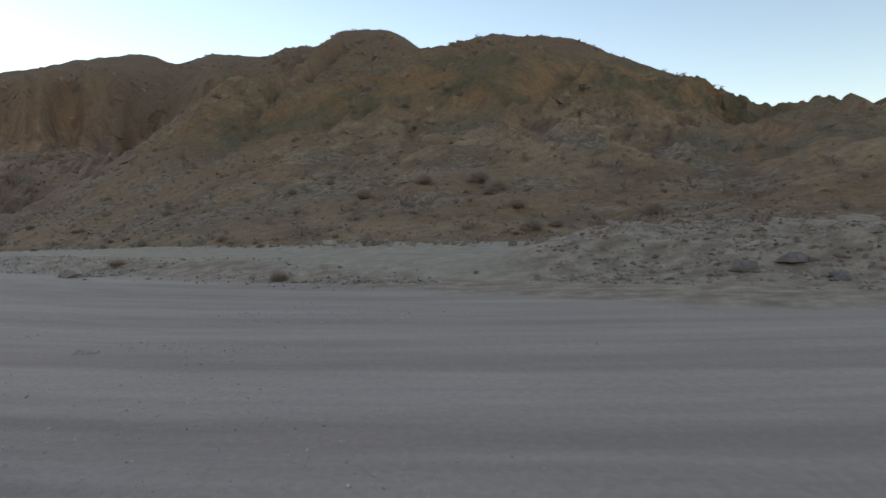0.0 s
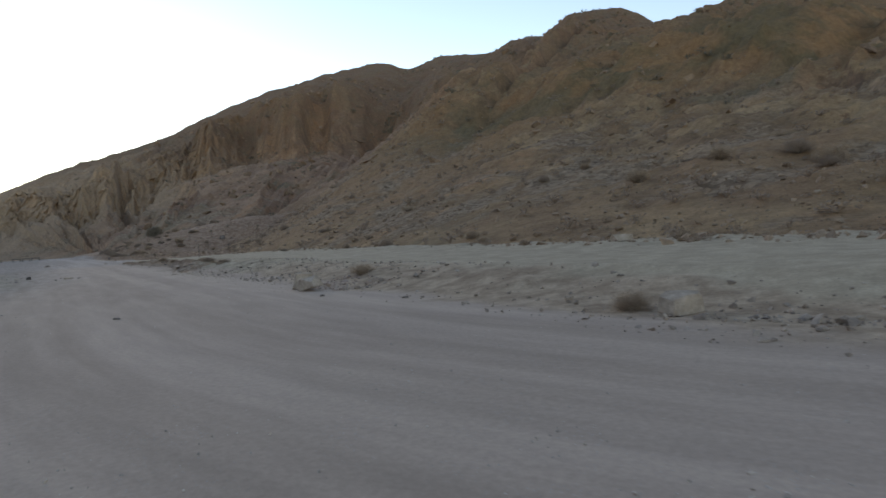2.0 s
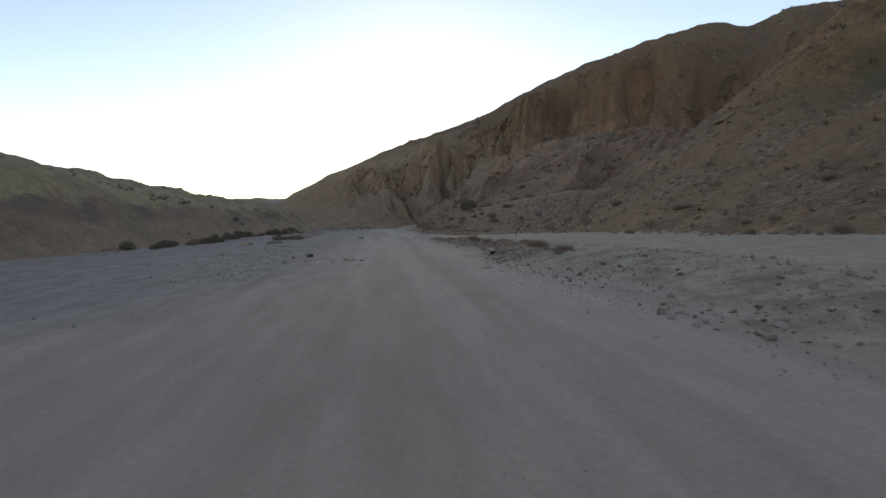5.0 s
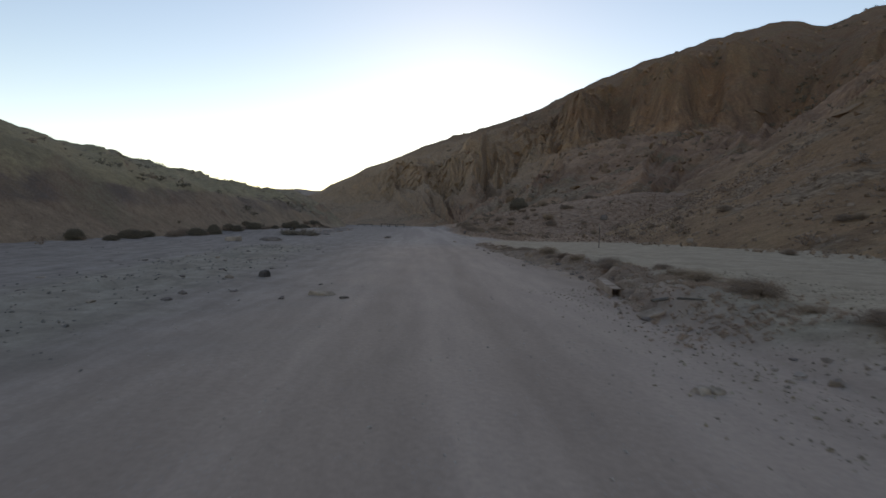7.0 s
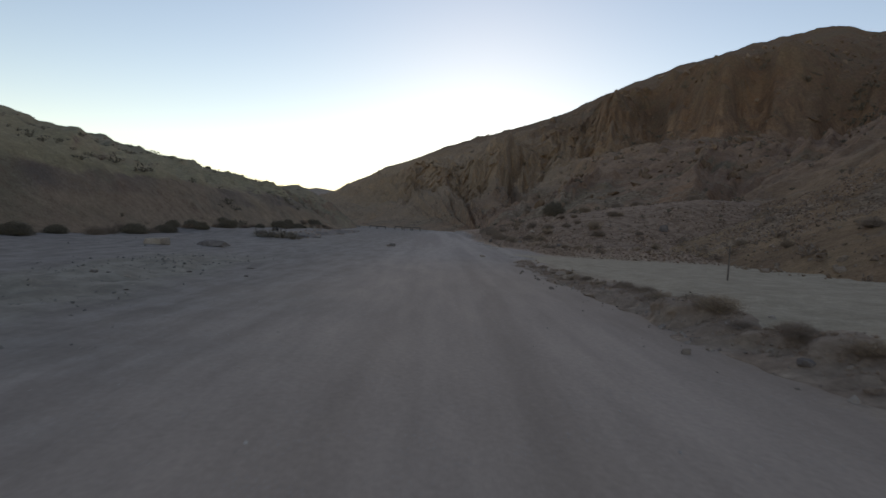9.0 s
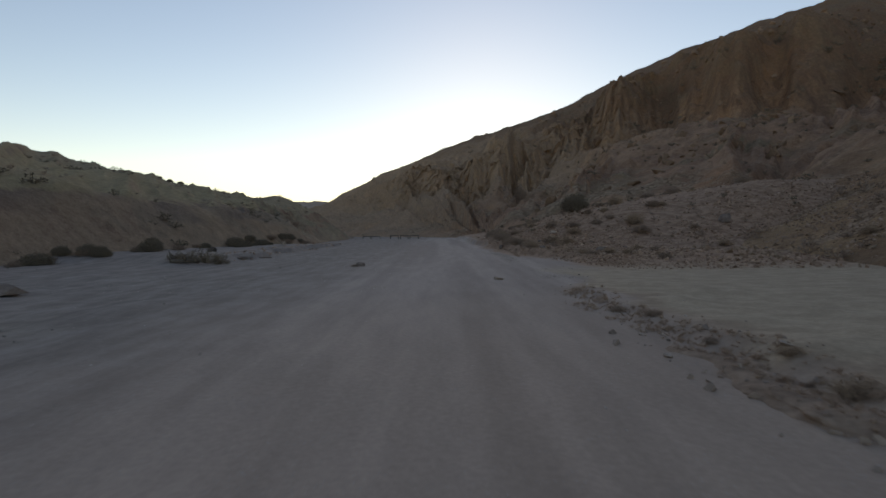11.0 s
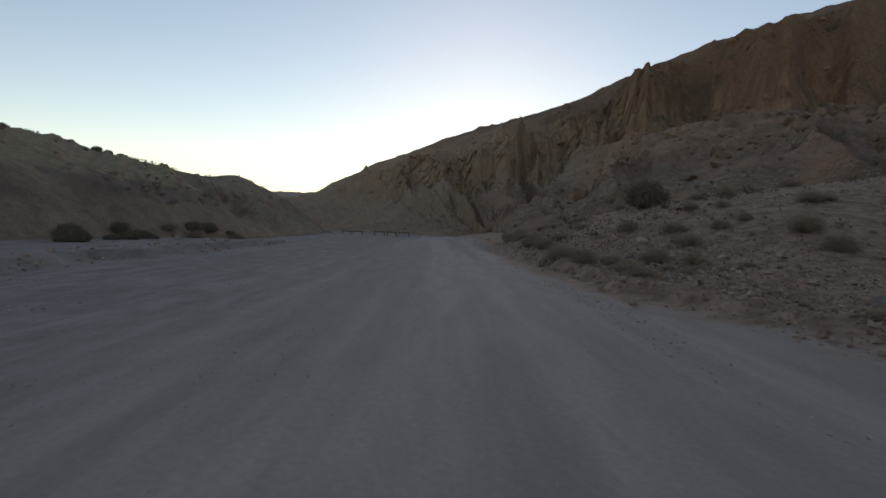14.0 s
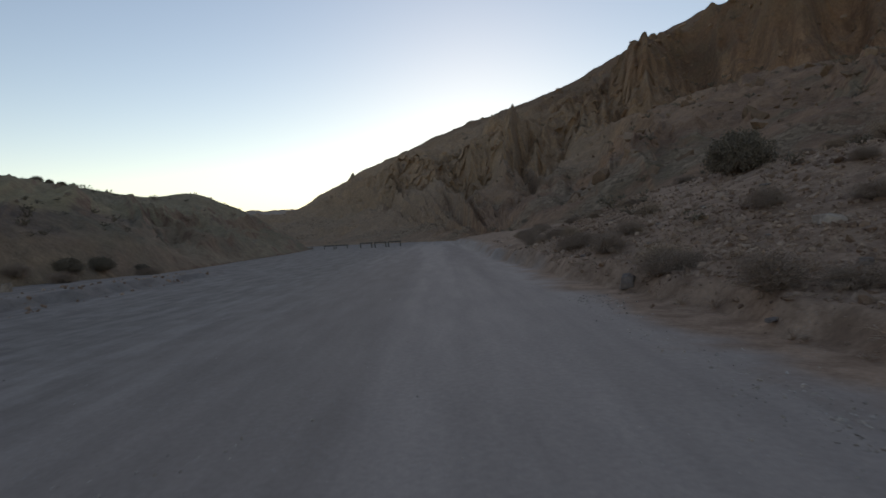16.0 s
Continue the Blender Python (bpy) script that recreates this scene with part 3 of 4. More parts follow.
def strew(name, templates, spots, mat, label, category, tilt=1.0):
    """One mesh of many small pieces: spots are rows of x, y, z, size."""
    cos, tris, base = [], [], 0
    for x, y, z, size in spots:
        co, tri = templates[rng.integers(len(templates))]
        a, t1, t2 = rng.random() * 6.283, tilt * rng.normal() * 0.5, tilt * rng.normal() * 0.5
        m = np.array(Euler((t1, t2, a)).to_matrix())
        cos.append((co * size * rng.uniform(0.8, 1.2, 3)) @ m.T + (x, y, z))
        tris.append(tri + base)
        base += len(co)
    ob = new(name, tri_mesh(name, np.concatenate(cos), np.concatenate(tris), mat))
    return tagged(ob, label, category, kind="stuff")


def island_material(name, tones, rough=0.95, fine=9.0):
    """Colour that differs from piece to piece, with grain."""
    m, n, l, b = material(name, rough)
    co = n.new("ShaderNodeTexCoord").outputs["Object"]
    isl = n.new("ShaderNodeNewGeometry").outputs["Random Per Island"]
    c = blend(n, l, isl, tones[0], tones[1])
    g = noise_tex(n, l, co, fine, 6, 0.7)
    l.new(blend(n, l, 0.6, c, g, "OVERLAY"), b.inputs["Base Color"])
    relief(n, l, b, ((g, 0.5, 0.25 / fine),))
    return m


M_RUBBLE = island_material("rubble", ((0.228, 0.168, 0.13), (0.456, 0.36, 0.294)))
M_BANKROCK = island_material("bank_rock", ((0.23, 0.142, 0.096), (0.53, 0.365, 0.262)))
M_GRAVEL = island_material("slope_gravel", ((0.22, 0.168, 0.118), (0.5, 0.4, 0.29)))
M_VERGE = island_material("verge_rock", ((0.17, 0.146, 0.127), (0.33, 0.283, 0.245)))
M_GREYROCK = island_material("grey_rock", ((0.22, 0.145, 0.095), (0.43, 0.305, 0.21)))
M_REDROCK = island_material("red_rock", ((0.27, 0.185, 0.145), (0.46, 0.345, 0.285)))
M_MOUND = island_material("mound_rock", ((0.25, 0.18, 0.13), (0.46, 0.35, 0.265)))
M_SCREE = island_material("scree", ((0.24, 0.154, 0.102), (0.408, 0.282, 0.198)))
M_PEBBLE = island_material("pebbles", ((0.36, 0.294, 0.246), (0.624, 0.516, 0.438)), fine=20)
M_CRAG = island_material("hill_rock", ((0.216, 0.134, 0.0864), (0.372, 0.24, 0.156)), fine=2.5)
M_TWIG = island_material("dry_twig", ((0.24, 0.17, 0.126), (0.408, 0.3, 0.226)), fine=30)
M_STRAW = island_material("dry_straw", ((0.324, 0.222, 0.15), (0.54, 0.39, 0.264)), fine=30)
M_TUFT = island_material("dry_grass", ((0.36, 0.252, 0.186), (0.576, 0.42, 0.312)), fine=30)
M_CLOD = island_material("earth_clod", ((0.312, 0.228, 0.18), (0.432, 0.336, 0.264)))
M_SAGE = island_material("grey_leaf", ((0.288, 0.206, 0.156), (0.396, 0.288, 0.216)), fine=30)
M_DARKLEAF = island_material("dark_leaf", ((0.156, 0.122, 0.0888), (0.3, 0.24, 0.174)), fine=30)
M_WOOD = earth("weathered_wood", ((0.10, 0.08, 0.065), (0.17, 0.14, 0.11), (0.23, 0.19, 0.16)), 3.0, fine=25, stretch=(1, 8, 8))
M_BOARD = earth("pale_board", ((0.24, 0.165, 0.115), (0.4, 0.29, 0.215), (0.52, 0.39, 0.3)), 2.0, fine=20, bump=0.25)
M_METAL = earth("rusty_steel", ((0.10, 0.075, 0.06), (0.2, 0.15, 0.12), (0.27, 0.23, 0.2)), 8.0, fine=40)

# ---- boulders and stones that stand alone ----
STONE_MESH = []
for k in range(9):
    me = bpy.data.meshes.new("stone")
    bm = hull_rock(1.0, 100 + k, 16 + k, flat=(0.75, 0.6, 0.9)[k % 3])
    bm.to_mesh(me)
    bm.free()
    me.materials.append(M_STONE if k % 3 else M_PALE)
    STONE_MESH.append(me)


def stone(name, s, n, size, label, k=0, turn=0.0, lift=0.2, category="rock", group=""):
    size *= 0.5
    ob = new(name, STONE_MESH[k % len(STONE_MESH)])
    ob.matrix_basis = Matrix.Translation(place(s, n, surface(s, n) + lift * size * 0.5)) @ pose(0, 0, 0, 0, 0, turn) @ Matrix.Diagonal((size, size, size, 1))
    return tagged(ob, label, category, group)


def boulder(s, n, dims, seed, label, turn=0.0, tilt=(0, 0), mat=None, cuts=4):
    """A block with broken corners, worn edges and a rough skin."""
    g = np.random.default_rng(seed)
    bm = bmesh.new()
    bmesh.ops.create_cube(bm, size=1)
    for v in bm.verts:
        v.co += Vector(g.uniform(-0.16, 0.16, 3))
        if v.co.z > 0:
            v.co.xy *= g.uniform(0.7, 0.95)
    for _ in range(cuts if mat is None else 11):
        d = Vector(g.normal(size=3)).normalized()
        if d.z < -0.2:
            d.z = -d.z
        geom = list(bm.verts) + list(bm.edges) + list(bm.faces)
        cut = bmesh.ops.bisect_plane(bm, geom=geom, plane_co=d * g.uniform(0.4, 0.52), plane_no=d, clear_outer=True)
        edge = [e for e in cut["geom_cut"] if isinstance(e, bmesh.types.BMEdge)]
        if edge:
            bmesh.ops.contextual_create(bm, geom=edge)
    m = pose(0, 0, 0, tilt[0], tilt[1], turn) @ Matrix.Diagonal((*dims, 1))
    bmesh.ops.transform(bm, matrix=m, verts=bm.verts)
    bmesh.ops.bevel(bm, geom=list(bm.edges), offset=0.05 * dims[2], segments=2, profile=0.6, affect="EDGES")
    bmesh.ops.triangulate(bm, faces=list(bm.faces))
    bmesh.ops.subdivide_edges(bm, edges=list(bm.edges), cuts=1, use_grid_fill=True)
    for v in bm.verts:
        v.co += 0.035 * dims[2] * Vector(noise.noise_vector(v.co * 5 + Vector((seed, 0, 0)))) + 0.015 * dims[2] * Vector(noise.noise_vector(v.co * 17))
    low = min(v.co.z for v in bm.verts)
    ob = part("boulder", bm, mat or M_PALE)
    ob.location = place(s, n, surface(s, n) - low - 0.15 * dims[2])
    return tagged(ob, label, "boulder")


boulder(26.35, 10.02, (0.56, 0.46, 0.46), 3, "flat-topped pale pinkish boulder at the road edge", 35, cuts=6)
boulder(25.5, 9.86, (0.72, 0.5, 0.3), 8, "pale cracked boulder leaning against its neighbour", -20, (6, -14))
boulder(14.85, 11.75, (0.72, 0.46, 0.36), 5, "rounded pale grey boulder beside a dry bush", 50, mat=M_PALE)
boulder(34.0, 0.0, (0.8, 0.5, 0.36), 12, "brown block of stone on the gravel verge", 15, mat=M_STONE)
boulder(29.6, 0.9, (0.8, 0.6, 0.25), 14, "low brown rock slab half sunk in gravel", 70, mat=M_STONE)
boulder(3.3, 16.6, (0.7, 0.5, 0.2), 21, "flat tan slab on the rubble mound", 10, mat=M_STONE)
boulder(2.2, 15.5, (0.45, 0.35, 0.15), 23, "tan flat stone at the foot of the mound", 60, mat=M_STONE)
boulder(4.3, 16.0, (0.5, 0.4, 0.25), 25, "weathered brown stone on the rubble mound", 110, mat=M_STONE)
boulder(97.4, 15.6, (0.5, 0.4, 0.26), 31, "rounded brown boulder at the bank foot", 20, mat=M_STONE)
boulder(101.8, 13.3, (0.4, 0.3, 0.22), 33, "tan boulder on the bank", 80, mat=M_STONE)
boulder(111.8, 15.6, (0.6, 0.4, 0.22), 35, "pale flat slab on the scree bank", 140)
boulder(112.8, 11.9, (0.34, 0.3, 0.3), 37, "yellowish upright stone on the bank edge", 30, mat=M_STONE)
boulder(108.5, 26.7, (0.8, 0.7, 0.6), 39, "dark boulder on the lower slope", 30, mat=M_STONE)
boulder(78.0, -4.7, (1.0, 0.7, 0.28), 41, "pale flat slab on the gravel flat", 40)
boulder(78.8, -2.6, (1.25, 0.7, 0.25), 43, "long grey slab on the gravel flat", 15, mat=M_STONE)
boulder(120.4, -6.2, (0.4, 0.35, 0.28), 47, "small white stone by the bank", 0)
boulder(97.6, -2.9, (1.5, 0.4, 0.13), 53, "grey undercut slab on the gravel ledge", 60, mat=M_STONE)
boulder(99.3, -2.2, (1.2, 0.34, 0.1), 55, "grey flat slab on the gravel ledge", 75, mat=M_STONE)
boulder(90.5, 4.2, (0.42, 0.24, 0.2), 59, "rough brown stone with dry grass on the road", 20, mat=M_STONE)
boulder(101.2, -5.6, (0.5, 0.35, 0.3), 57, "dark broken stone beside the brush", 20, mat=M_DARK)
boulder(53.6, 3.0, (0.3, 0.22, 0.18), 49, "dark undercut stone on the verge", 120, mat=M_DARK)
boulder(26.2, 22.6, (0.9, 0.5, 0.25), 51, "pale slab at the foot of the slope", 35)

red = part("stone", hull_rock(0.13, 141, 16, flat=1.2), M_REDROCK)
red.location = place(26.05, 10.62, surface(26.05, 10.62) + 0.06)
tagged(red, "small reddish stone wedged behind two boulders", "rock")
ROADSIDE = ((24.0, 5.0, 0.2), (24.7, 10.6, 0.3), (23.6, 9.5, 0.22), (13.6, 11.9, 0.2), (12.7, 12.4, 0.24), (10.6, 14.3, 0.24), (13.2, 12.0, 0.16), (12.2, 12.2, 0.2),
            (49.4, 4.3, 0.2), (49.5, 5.4, 0.22), (52.7, 2.4, 0.3), (54.9, 1.6, 0.3), (52.1, 4.6, 0.18), (58.8, 0.3, 0.22), (64.8, -0.3, 0.24), (56.1, 2.6, 0.22),
            (48.2, 1.5, 0.26), (49.5, 2.5, 0.24), (47.3, 10.2, 0.26), (43.0, 9.3, 0.22), (66.0, 2.6, 0.14))
for k, (s, n, size) in enumerate(ROADSIDE):
    stone("stone", s, n, size, "loose grey-tan stone lying on gravel", k * 5 + 1, 47 * k, group="stones along the road")
BANKSIDE = ((57.9, 11.1, 0.26), (58.6, 11.1, 0.2), (55.6, 11.0, 0.22), (54.4, 10.95, 0.26), (61.0, 11.1, 0.2), (5.5, 14.8, 0.26), (8.7, 14.3, 0.28), (6.6, 14.9, 0.24),
            (118.4, 15.8, 0.3), (109.1, 16.5, 0.26), (104.0, 11.9, 0.25), (107.0, 12.0, 0.3), (116.0, 13.4, 0.26), (26.5, 10.6, 0.2), (24.2, 11.0, 0.22), (21.0, 10.4, 0.2), (19.0, 10.6, 0.18))
for k, (s, n, size) in enumerate(BANKSIDE):
    stone("stone", s, n, size, "angular tan stone fallen at the bank foot", k * 4 + 2, 71 * k, group="stones along the bank")

g = np.random.default_rng(41)
for k in range(84):
    s = g.uniform(95, 136)
    n = float(edge_n(s)) + 0.5 + 14 * g.random() ** 1.6
    stone("stone", s, n, g.uniform(0.12, 0.4), "angular tan rock among rubble on the bank", k, g.uniform(0, 360), g.uniform(-0.2, 0.3), group="rocks on the rubble bank")
for k in range(44):
    s = g.uniform(44, 72)
    n = 0.8 - 0.06 * (s - 50) + 1.5 * g.normal()
    stone("stone", s, n, g.uniform(0.1, 0.34), "flat grey-brown broken stone on the rough verge", k, g.uniform(0, 360), g.uniform(-0.1, 0.2), group="stones on the rough verge").scale.z *= 0.5
for k in range(40):
    s = g.uniform(26, 46)
    n = float(edge_n(s)) - 0.3 + 2.6 * g.random()
    stone("stone", s, n, g.uniform(0.07, 0.18), "small tan stone on the roadside slope", k, g.uniform(0, 360), g.uniform(-0.2, 0.2), group="stones on the roadside slope")
for k in range(46):
    n = g.uniform(14.8, 23)
    s = min(g.uniform(-4, 11), 7.5 + 0.4 * (n - 14))
    stone("stone", s, n, g.uniform(0.12, 0.36), "weathered tan stone on the rubble mound", k, g.uniform(0, 360), g.uniform(-0.3, 0.2), group="stones on the rubble mound")


# ---- shrubs ----
def shrub_kind(tag, count, r, h, leaf_mat, stem_mat, leaves, seed, leaf):
    """A shrub one metre in radius: stems with foliage on them."""
    (sv, st), (lv, lt) = twigs(count, r, h, seed, 0.009, leaves=leaves, leaf=leaf)
    return tri_mesh("stems", sv, st, stem_mat), tri_mesh("foliage", lv, lt, leaf_mat)


SHRUBS = {
    "tan": [shrub_kind("tan", 420, 1.0, 0.9, M_STRAW, M_TWIG, 14, 201 + k, 0.02) for k in range(3)],
    "grey": [shrub_kind("grey", 420, 1.0, 0.85, M_SAGE, M_TWIG, 20, 211 + k, 0.022) for k in range(3)],
    "dark": [shrub_kind("dark", 480, 1.0, 1.0, M_DARKLEAF, M_TWIG, 44, 221 + k, 0.034) for k in range(3)],
}
WORDS = {"tan": "dry straw-coloured desert shrub", "grey": "sparse grey-brown desert shrub", "dark": "dense dark olive desert shrub"}


def shrub(kind, s, n, size, k, where, group, low=1.0):
    stems, leaves = SHRUBS[kind][k % 3]
    ob = new("shrub", stems)
    ob.matrix_basis = Matrix.Translation(place(s, n, surface(s, n) - 0.03 - 0.05 * size)) @ pose(0, 0, 0, 0, 0, 67 * k) @ Matrix.Diagonal((size, size, low * size * (0.85 + 0.1 * (k % 4)), 1))
    leaf = new("foliage", leaves)
    leaf.parent = ob
    return tagged(ob, WORDS[kind] + " " + where, "shrub", group)


shrub("tan", 26.7, 12.0, 0.5, 0, "alone on the bare bank", "shrubs by the road")
shrub("grey", 90.35, 4.0, 0.2, 1, "beside a stone on the road", "shrubs by the road", 0.8)
shrub("tan", 82.72, 9.2, 0.15, 2, "beside a pale stone on the road", "shrubs by the road", 0.8)
shrub("tan", 15.7, 11.6, 0.42, 1, "beside a pale boulder", "shrubs by the road")
shrub("dark", 124.3, 19.7, 1.35, 0, "on the scree slope", "shrubs by the road", 1.45)
FOOT_SHRUBS = ((127, -8.4, 1.0), (124, -8.7, 0.9), (119.5, -9.3, 0.8), (115.5, -9.6, 0.8), (111, -10.6, 0.7), (106.5, -11.8, 0.8), (97, -12.2, 0.7), (90, -12.4, 0.9),
               (84, -12.8, 0.8), (129.5, -8.3, 0.9), (102.5, -11.0, 0.6), (76, -13.6, 0.8), (133, -8.0, 0.6), (93.5, -12.0, 0.6))
for k, (s, n, size) in enumerate(FOOT_SHRUBS):
    shrub(("dark", "grey", "dark")[k % 3], s, n + 0.5, 0.75 * size, k, "at the foot of the low bank", "shrubs along the low bank")
g = np.random.default_rng(23)
for k in range(26):
    s = g.uniform(72, 136)
    n = float(np.interp(s, (60, 100, 125, 150), (-12.8, -10.0, -6.6, -7.2))) + g.normal() * 0.4
    shrub(("dark", "dark", "grey")[k % 3], s, n, g.uniform(0.35, 0.8), k, "at the foot of the low bank", "shrubs along the low bank", 0.9)
for k, (s, n, size) in enumerate(((196, -54, 0.8), (193, -50.5, 0.6), (190, -47, 1.0), (187, -43.5, 0.6), (184.5, -40.5, 0.7), (173, -28.5, 0.5))):
    shrub("dark", s, n, size, k, "on the crest of the low hill", "shrubs on the low hill")
SLOPE_SHRUBS = ((34.5, 47.7, 1.1), (27.5, 40, 1.3), (29.8, 41, 1.1), (36.6, 35.3, 1.0), (39.6, 24.8, 0.6), (17.8, 28.9, 0.8), (24, 23.5, 0.45), (47.3, 41.3, 0.7), (67.8, 26.7, 0.6),
                (56, 24.7, 0.45), (33, 38.3, 1.0), (46.9, 36.6, 0.6), (58.6, 31.3, 0.9), (21.7, 33.7, 0.9), (17.2, 30.4, 0.55), (13.8, 35.2, 0.9), (40, 25.1, 0.5), (26.2, 37.4, 0.8),
                (49.3, 43.4, 0.6), (50, 21.5, 0.4), (62.7, 21.2, 0.4), (67.3, 27.1, 0.5), (54, 25, 0.45), (45.6, 22.3, 0.55), (37.8, 24.3, 0.5), (93, 26.5, 0.6), (82, 27.6, 0.7), (85.8, 25.6, 0.55))
for k, (s, n, size) in enumerate(SLOPE_SHRUBS):
    shrub(("tan", "tan", "grey")[k % 3], s, n, 0.95 * size, k, "on the stony hillside", "shrubs on the hillside")
VERGE_SHRUBS = ((128, 30, 0.8), (126, 36, 1.0), (109.4, 20.8, 0.7), (126.5, 12.9, 0.6), (121, 12.7, 0.6), (112.6, 12.6, 0.55), (108, 12.5, 0.5), (107.4, 13.3, 0.45), (109.7, 16.7, 0.55),
                (107.3, 14.6, 0.45), (115, 16, 0.5), (104.6, 13.1, 0.5), (130.7, 28.4, 0.9), (117, 12.6, 0.55), (106.1, 15.5, 0.45), (133, 13.4, 0.6), (138, 14, 0.6), (119, 22, 0.7))
for k, (s, n, size) in enumerate(VERGE_SHRUBS):
    shrub(("grey", "grey", "tan")[k % 3], s, n, 1.25 * size, k + 1, "on the rubble bank", "shrubs on the rubble bank")
for k in range(42):
    s, n = g.uniform(101, 140), g.uniform(0, 1)
    shrub(("grey", "tan", "grey")[k % 3], s, 12.3 + 12 * n ** 1.6, g.uniform(0.35, 0.8), k, "on the rubble bank", "shrubs on the rubble bank", 0.9)
for k in range(16):
    s = g.uniform(92, 106)
    shrub(("grey", "tan")[k % 2], s, float(edge_n(s)) + 0.7 + 5.5 * g.random() ** 1.5, g.uniform(0.25, 0.5), k, "on the rubble bank", "shrubs on the rubble bank", 0.85)
for k in range(34):
    s = 44.0 + 0.95 * k + 0.4 * math.sin(5.1 * k)
    size = (0.3, 0.4, 0.24, 0.46, 0.33)[k % 5] * (1.0 if s < 64 else 0.75 if s < 69 else 0.45)
    shrub(("tan", "grey")[k % 2], s, float(edge_n(s)) + (0.45, 0.7, 0.55)[k % 3] + (0.9 if s < 53 else 0), size, k, "on the eroded bank edge", "shrubs on the bank edge", 0.7)


# ---- the hollow box beam at the bank ----
def block(a, b, bevel=0.008):
    bm = bmesh.new()
    bmesh.ops.create_cube(bm, size=1)
    bmesh.ops.transform(bm, matrix=Matrix.Translation([(p + q) / 2 for p, q in zip(a, b)]) @ Matrix.Diagonal((*[q - p for p, q in zip(a, b)], 1)), verts=bm.verts)
    bmesh.ops.bevel(bm, geom=list(bm.edges), offset=bevel, segments=1, affect="EDGES")
    return bm


beam = new("box_beam")
p0, p1 = place(50.27, 10.64), place(52.5, 10.95)
beam.matrix_basis = Matrix.Translation((p0.x, p0.y, float(ground_z(50.4, 10.0)) - 0.01)) @ pose(0, 0, 0, 0, -0.6, math.degrees(math.atan2(p1.y - p0.y, p1.x - p0.x))) @ Matrix.Diagonal((1.0, 0.66, 0.62, 1))
tagged(beam, "pale hollow box beam of boards lying at the bank", "beam")
for name, a, b in (("side_board", (0, -0.15, 0), (2.32, -0.12, 0.27)), ("side_board", (0, 0.12, 0), (2.32, 0.15, 0.27)), ("bottom_board", (0, -0.118, 0), (2.32, 0.118, 0.03)),
                   ("top_board", (0, -0.15, 0.273), (0.55, 0.15, 0.3)), ("top_board", (0.66, -0.15, 0.273), (2.32, 0.15, 0.3)), ("end_block", (2.2, -0.117, 0.033), (2.31, 0.117, 0.268))):
    part(name, block(a, b), M_BOARD, beam)


# ---- marker post on the upper track ----
def rod(p, q, r0, r1, sides=10):
    bm = bmesh.new()
    d = Vector(q) - Vector(p)
    bmesh.ops.create_cone(bm, cap_ends=True, segments=sides, radius1=r0, radius2=r1, depth=d.length)
    bmesh.ops.transform(bm, matrix=Matrix.Translation((Vector(p) + Vector(q)) / 2) @ d.to_track_quat("Z", "Y").to_matrix().to_4x4(), verts=bm.verts)
    return bm


marker = new("marker_post")
marker.location = place(70.8, 15.9, surface(70.8, 15.9) - 0.05)
tagged(marker, "thin rusty steel marker stake on the upper track", "post")
part("shaft", rod((0, 0, 0), (0.02, 0.01, 1.25), 0.028, 0.022), M_METAL, marker)
part("plate", block((-0.05, -0.012, 1.12), (0.07, 0.022, 1.3), 0.004), M_BOARD, marker, "small pale faded plate")


# ---- low rail barriers across the canyon ----
def barrier(s0, n0, s1, n1, high, posts, thick, label):
    ob = new("rail_barrier")
    a, b = place(s0, n0), place(s1, n1)
    long = (b - a).length
    ob.matrix_basis = Matrix.Translation((a.x, a.y, min(surface(s0, n0), surface(s1, n1)) - 0.03)) @ pose(0, 0, 0, 0, 0, math.degrees(math.atan2(b.y - a.y, b.x - a.x)))
    for f in posts:
        part("post", rod((f * long, 0, 0), (f * long + 0.03, 0.02, high), thick, thick * 0.9), M_WOOD, ob)
    for f0, f1 in zip(posts[::2], posts[1::2]):
        part("rail", block((f0 * long - 0.1, -thick, high - 0.06), (f1 * long + 0.1, thick, high + 0.09), 0.02), M_WOOD, ob)
    return tagged(ob, label, "barrier", "rail barriers")


barrier(178, 3.3, 179, -1.8, 0.62, (0.01, 0.29, 0.36, 0.62, 0.70, 0.97), 0.08, "dark low wooden rail barrier on short posts")
barrier(184, -3.9, 186, -7.4, 0.5, (0.02, 0.48, 0.56, 0.97), 0.06, "low weathered rail barrier, partly broken")
stone("stone", 183, -5.6, 0.35, "dark stone beneath the broken barrier", 4)
stone("stone", 182, -3.0, 0.3, "dark stone between the rail barriers", 7)
stone("stone", 185, -8.6, 0.4, "dark stone at the barrier's end", 2)

# ---- scraps by the bank ----
scrap = part("board_scrap", block((-0.2, -0.11, 0), (0.2, 0.11, 0.05), 0.01), M_BOARD)
scrap.matrix_basis = Matrix.Translation(place(47.5, 10.35, surface(47.5, 10.35) + 0.05)) @ pose(0, 0, 0, 14, -16, 60)
tagged(scrap, "short broken pale board lying on gravel", "board")
flap = part("board_scrap", block((-0.22, -0.06, 0), (0.22, 0.06, 0.03), 0.006), M_WOOD)
flap.matrix_basis = Matrix.Translation(place(48.0, 10.75, surface(48.0, 10.75) + 0.03)) @ pose(0, 0, 0, 6, -8, 55)
tagged(flap, "dark weathered board lying in dry brush", "board")
stick = part("dry_stick", rod((-0.4, 0, 0), (0.4, 0.1, 0.05), 0.02, 0.008), M_WOOD)
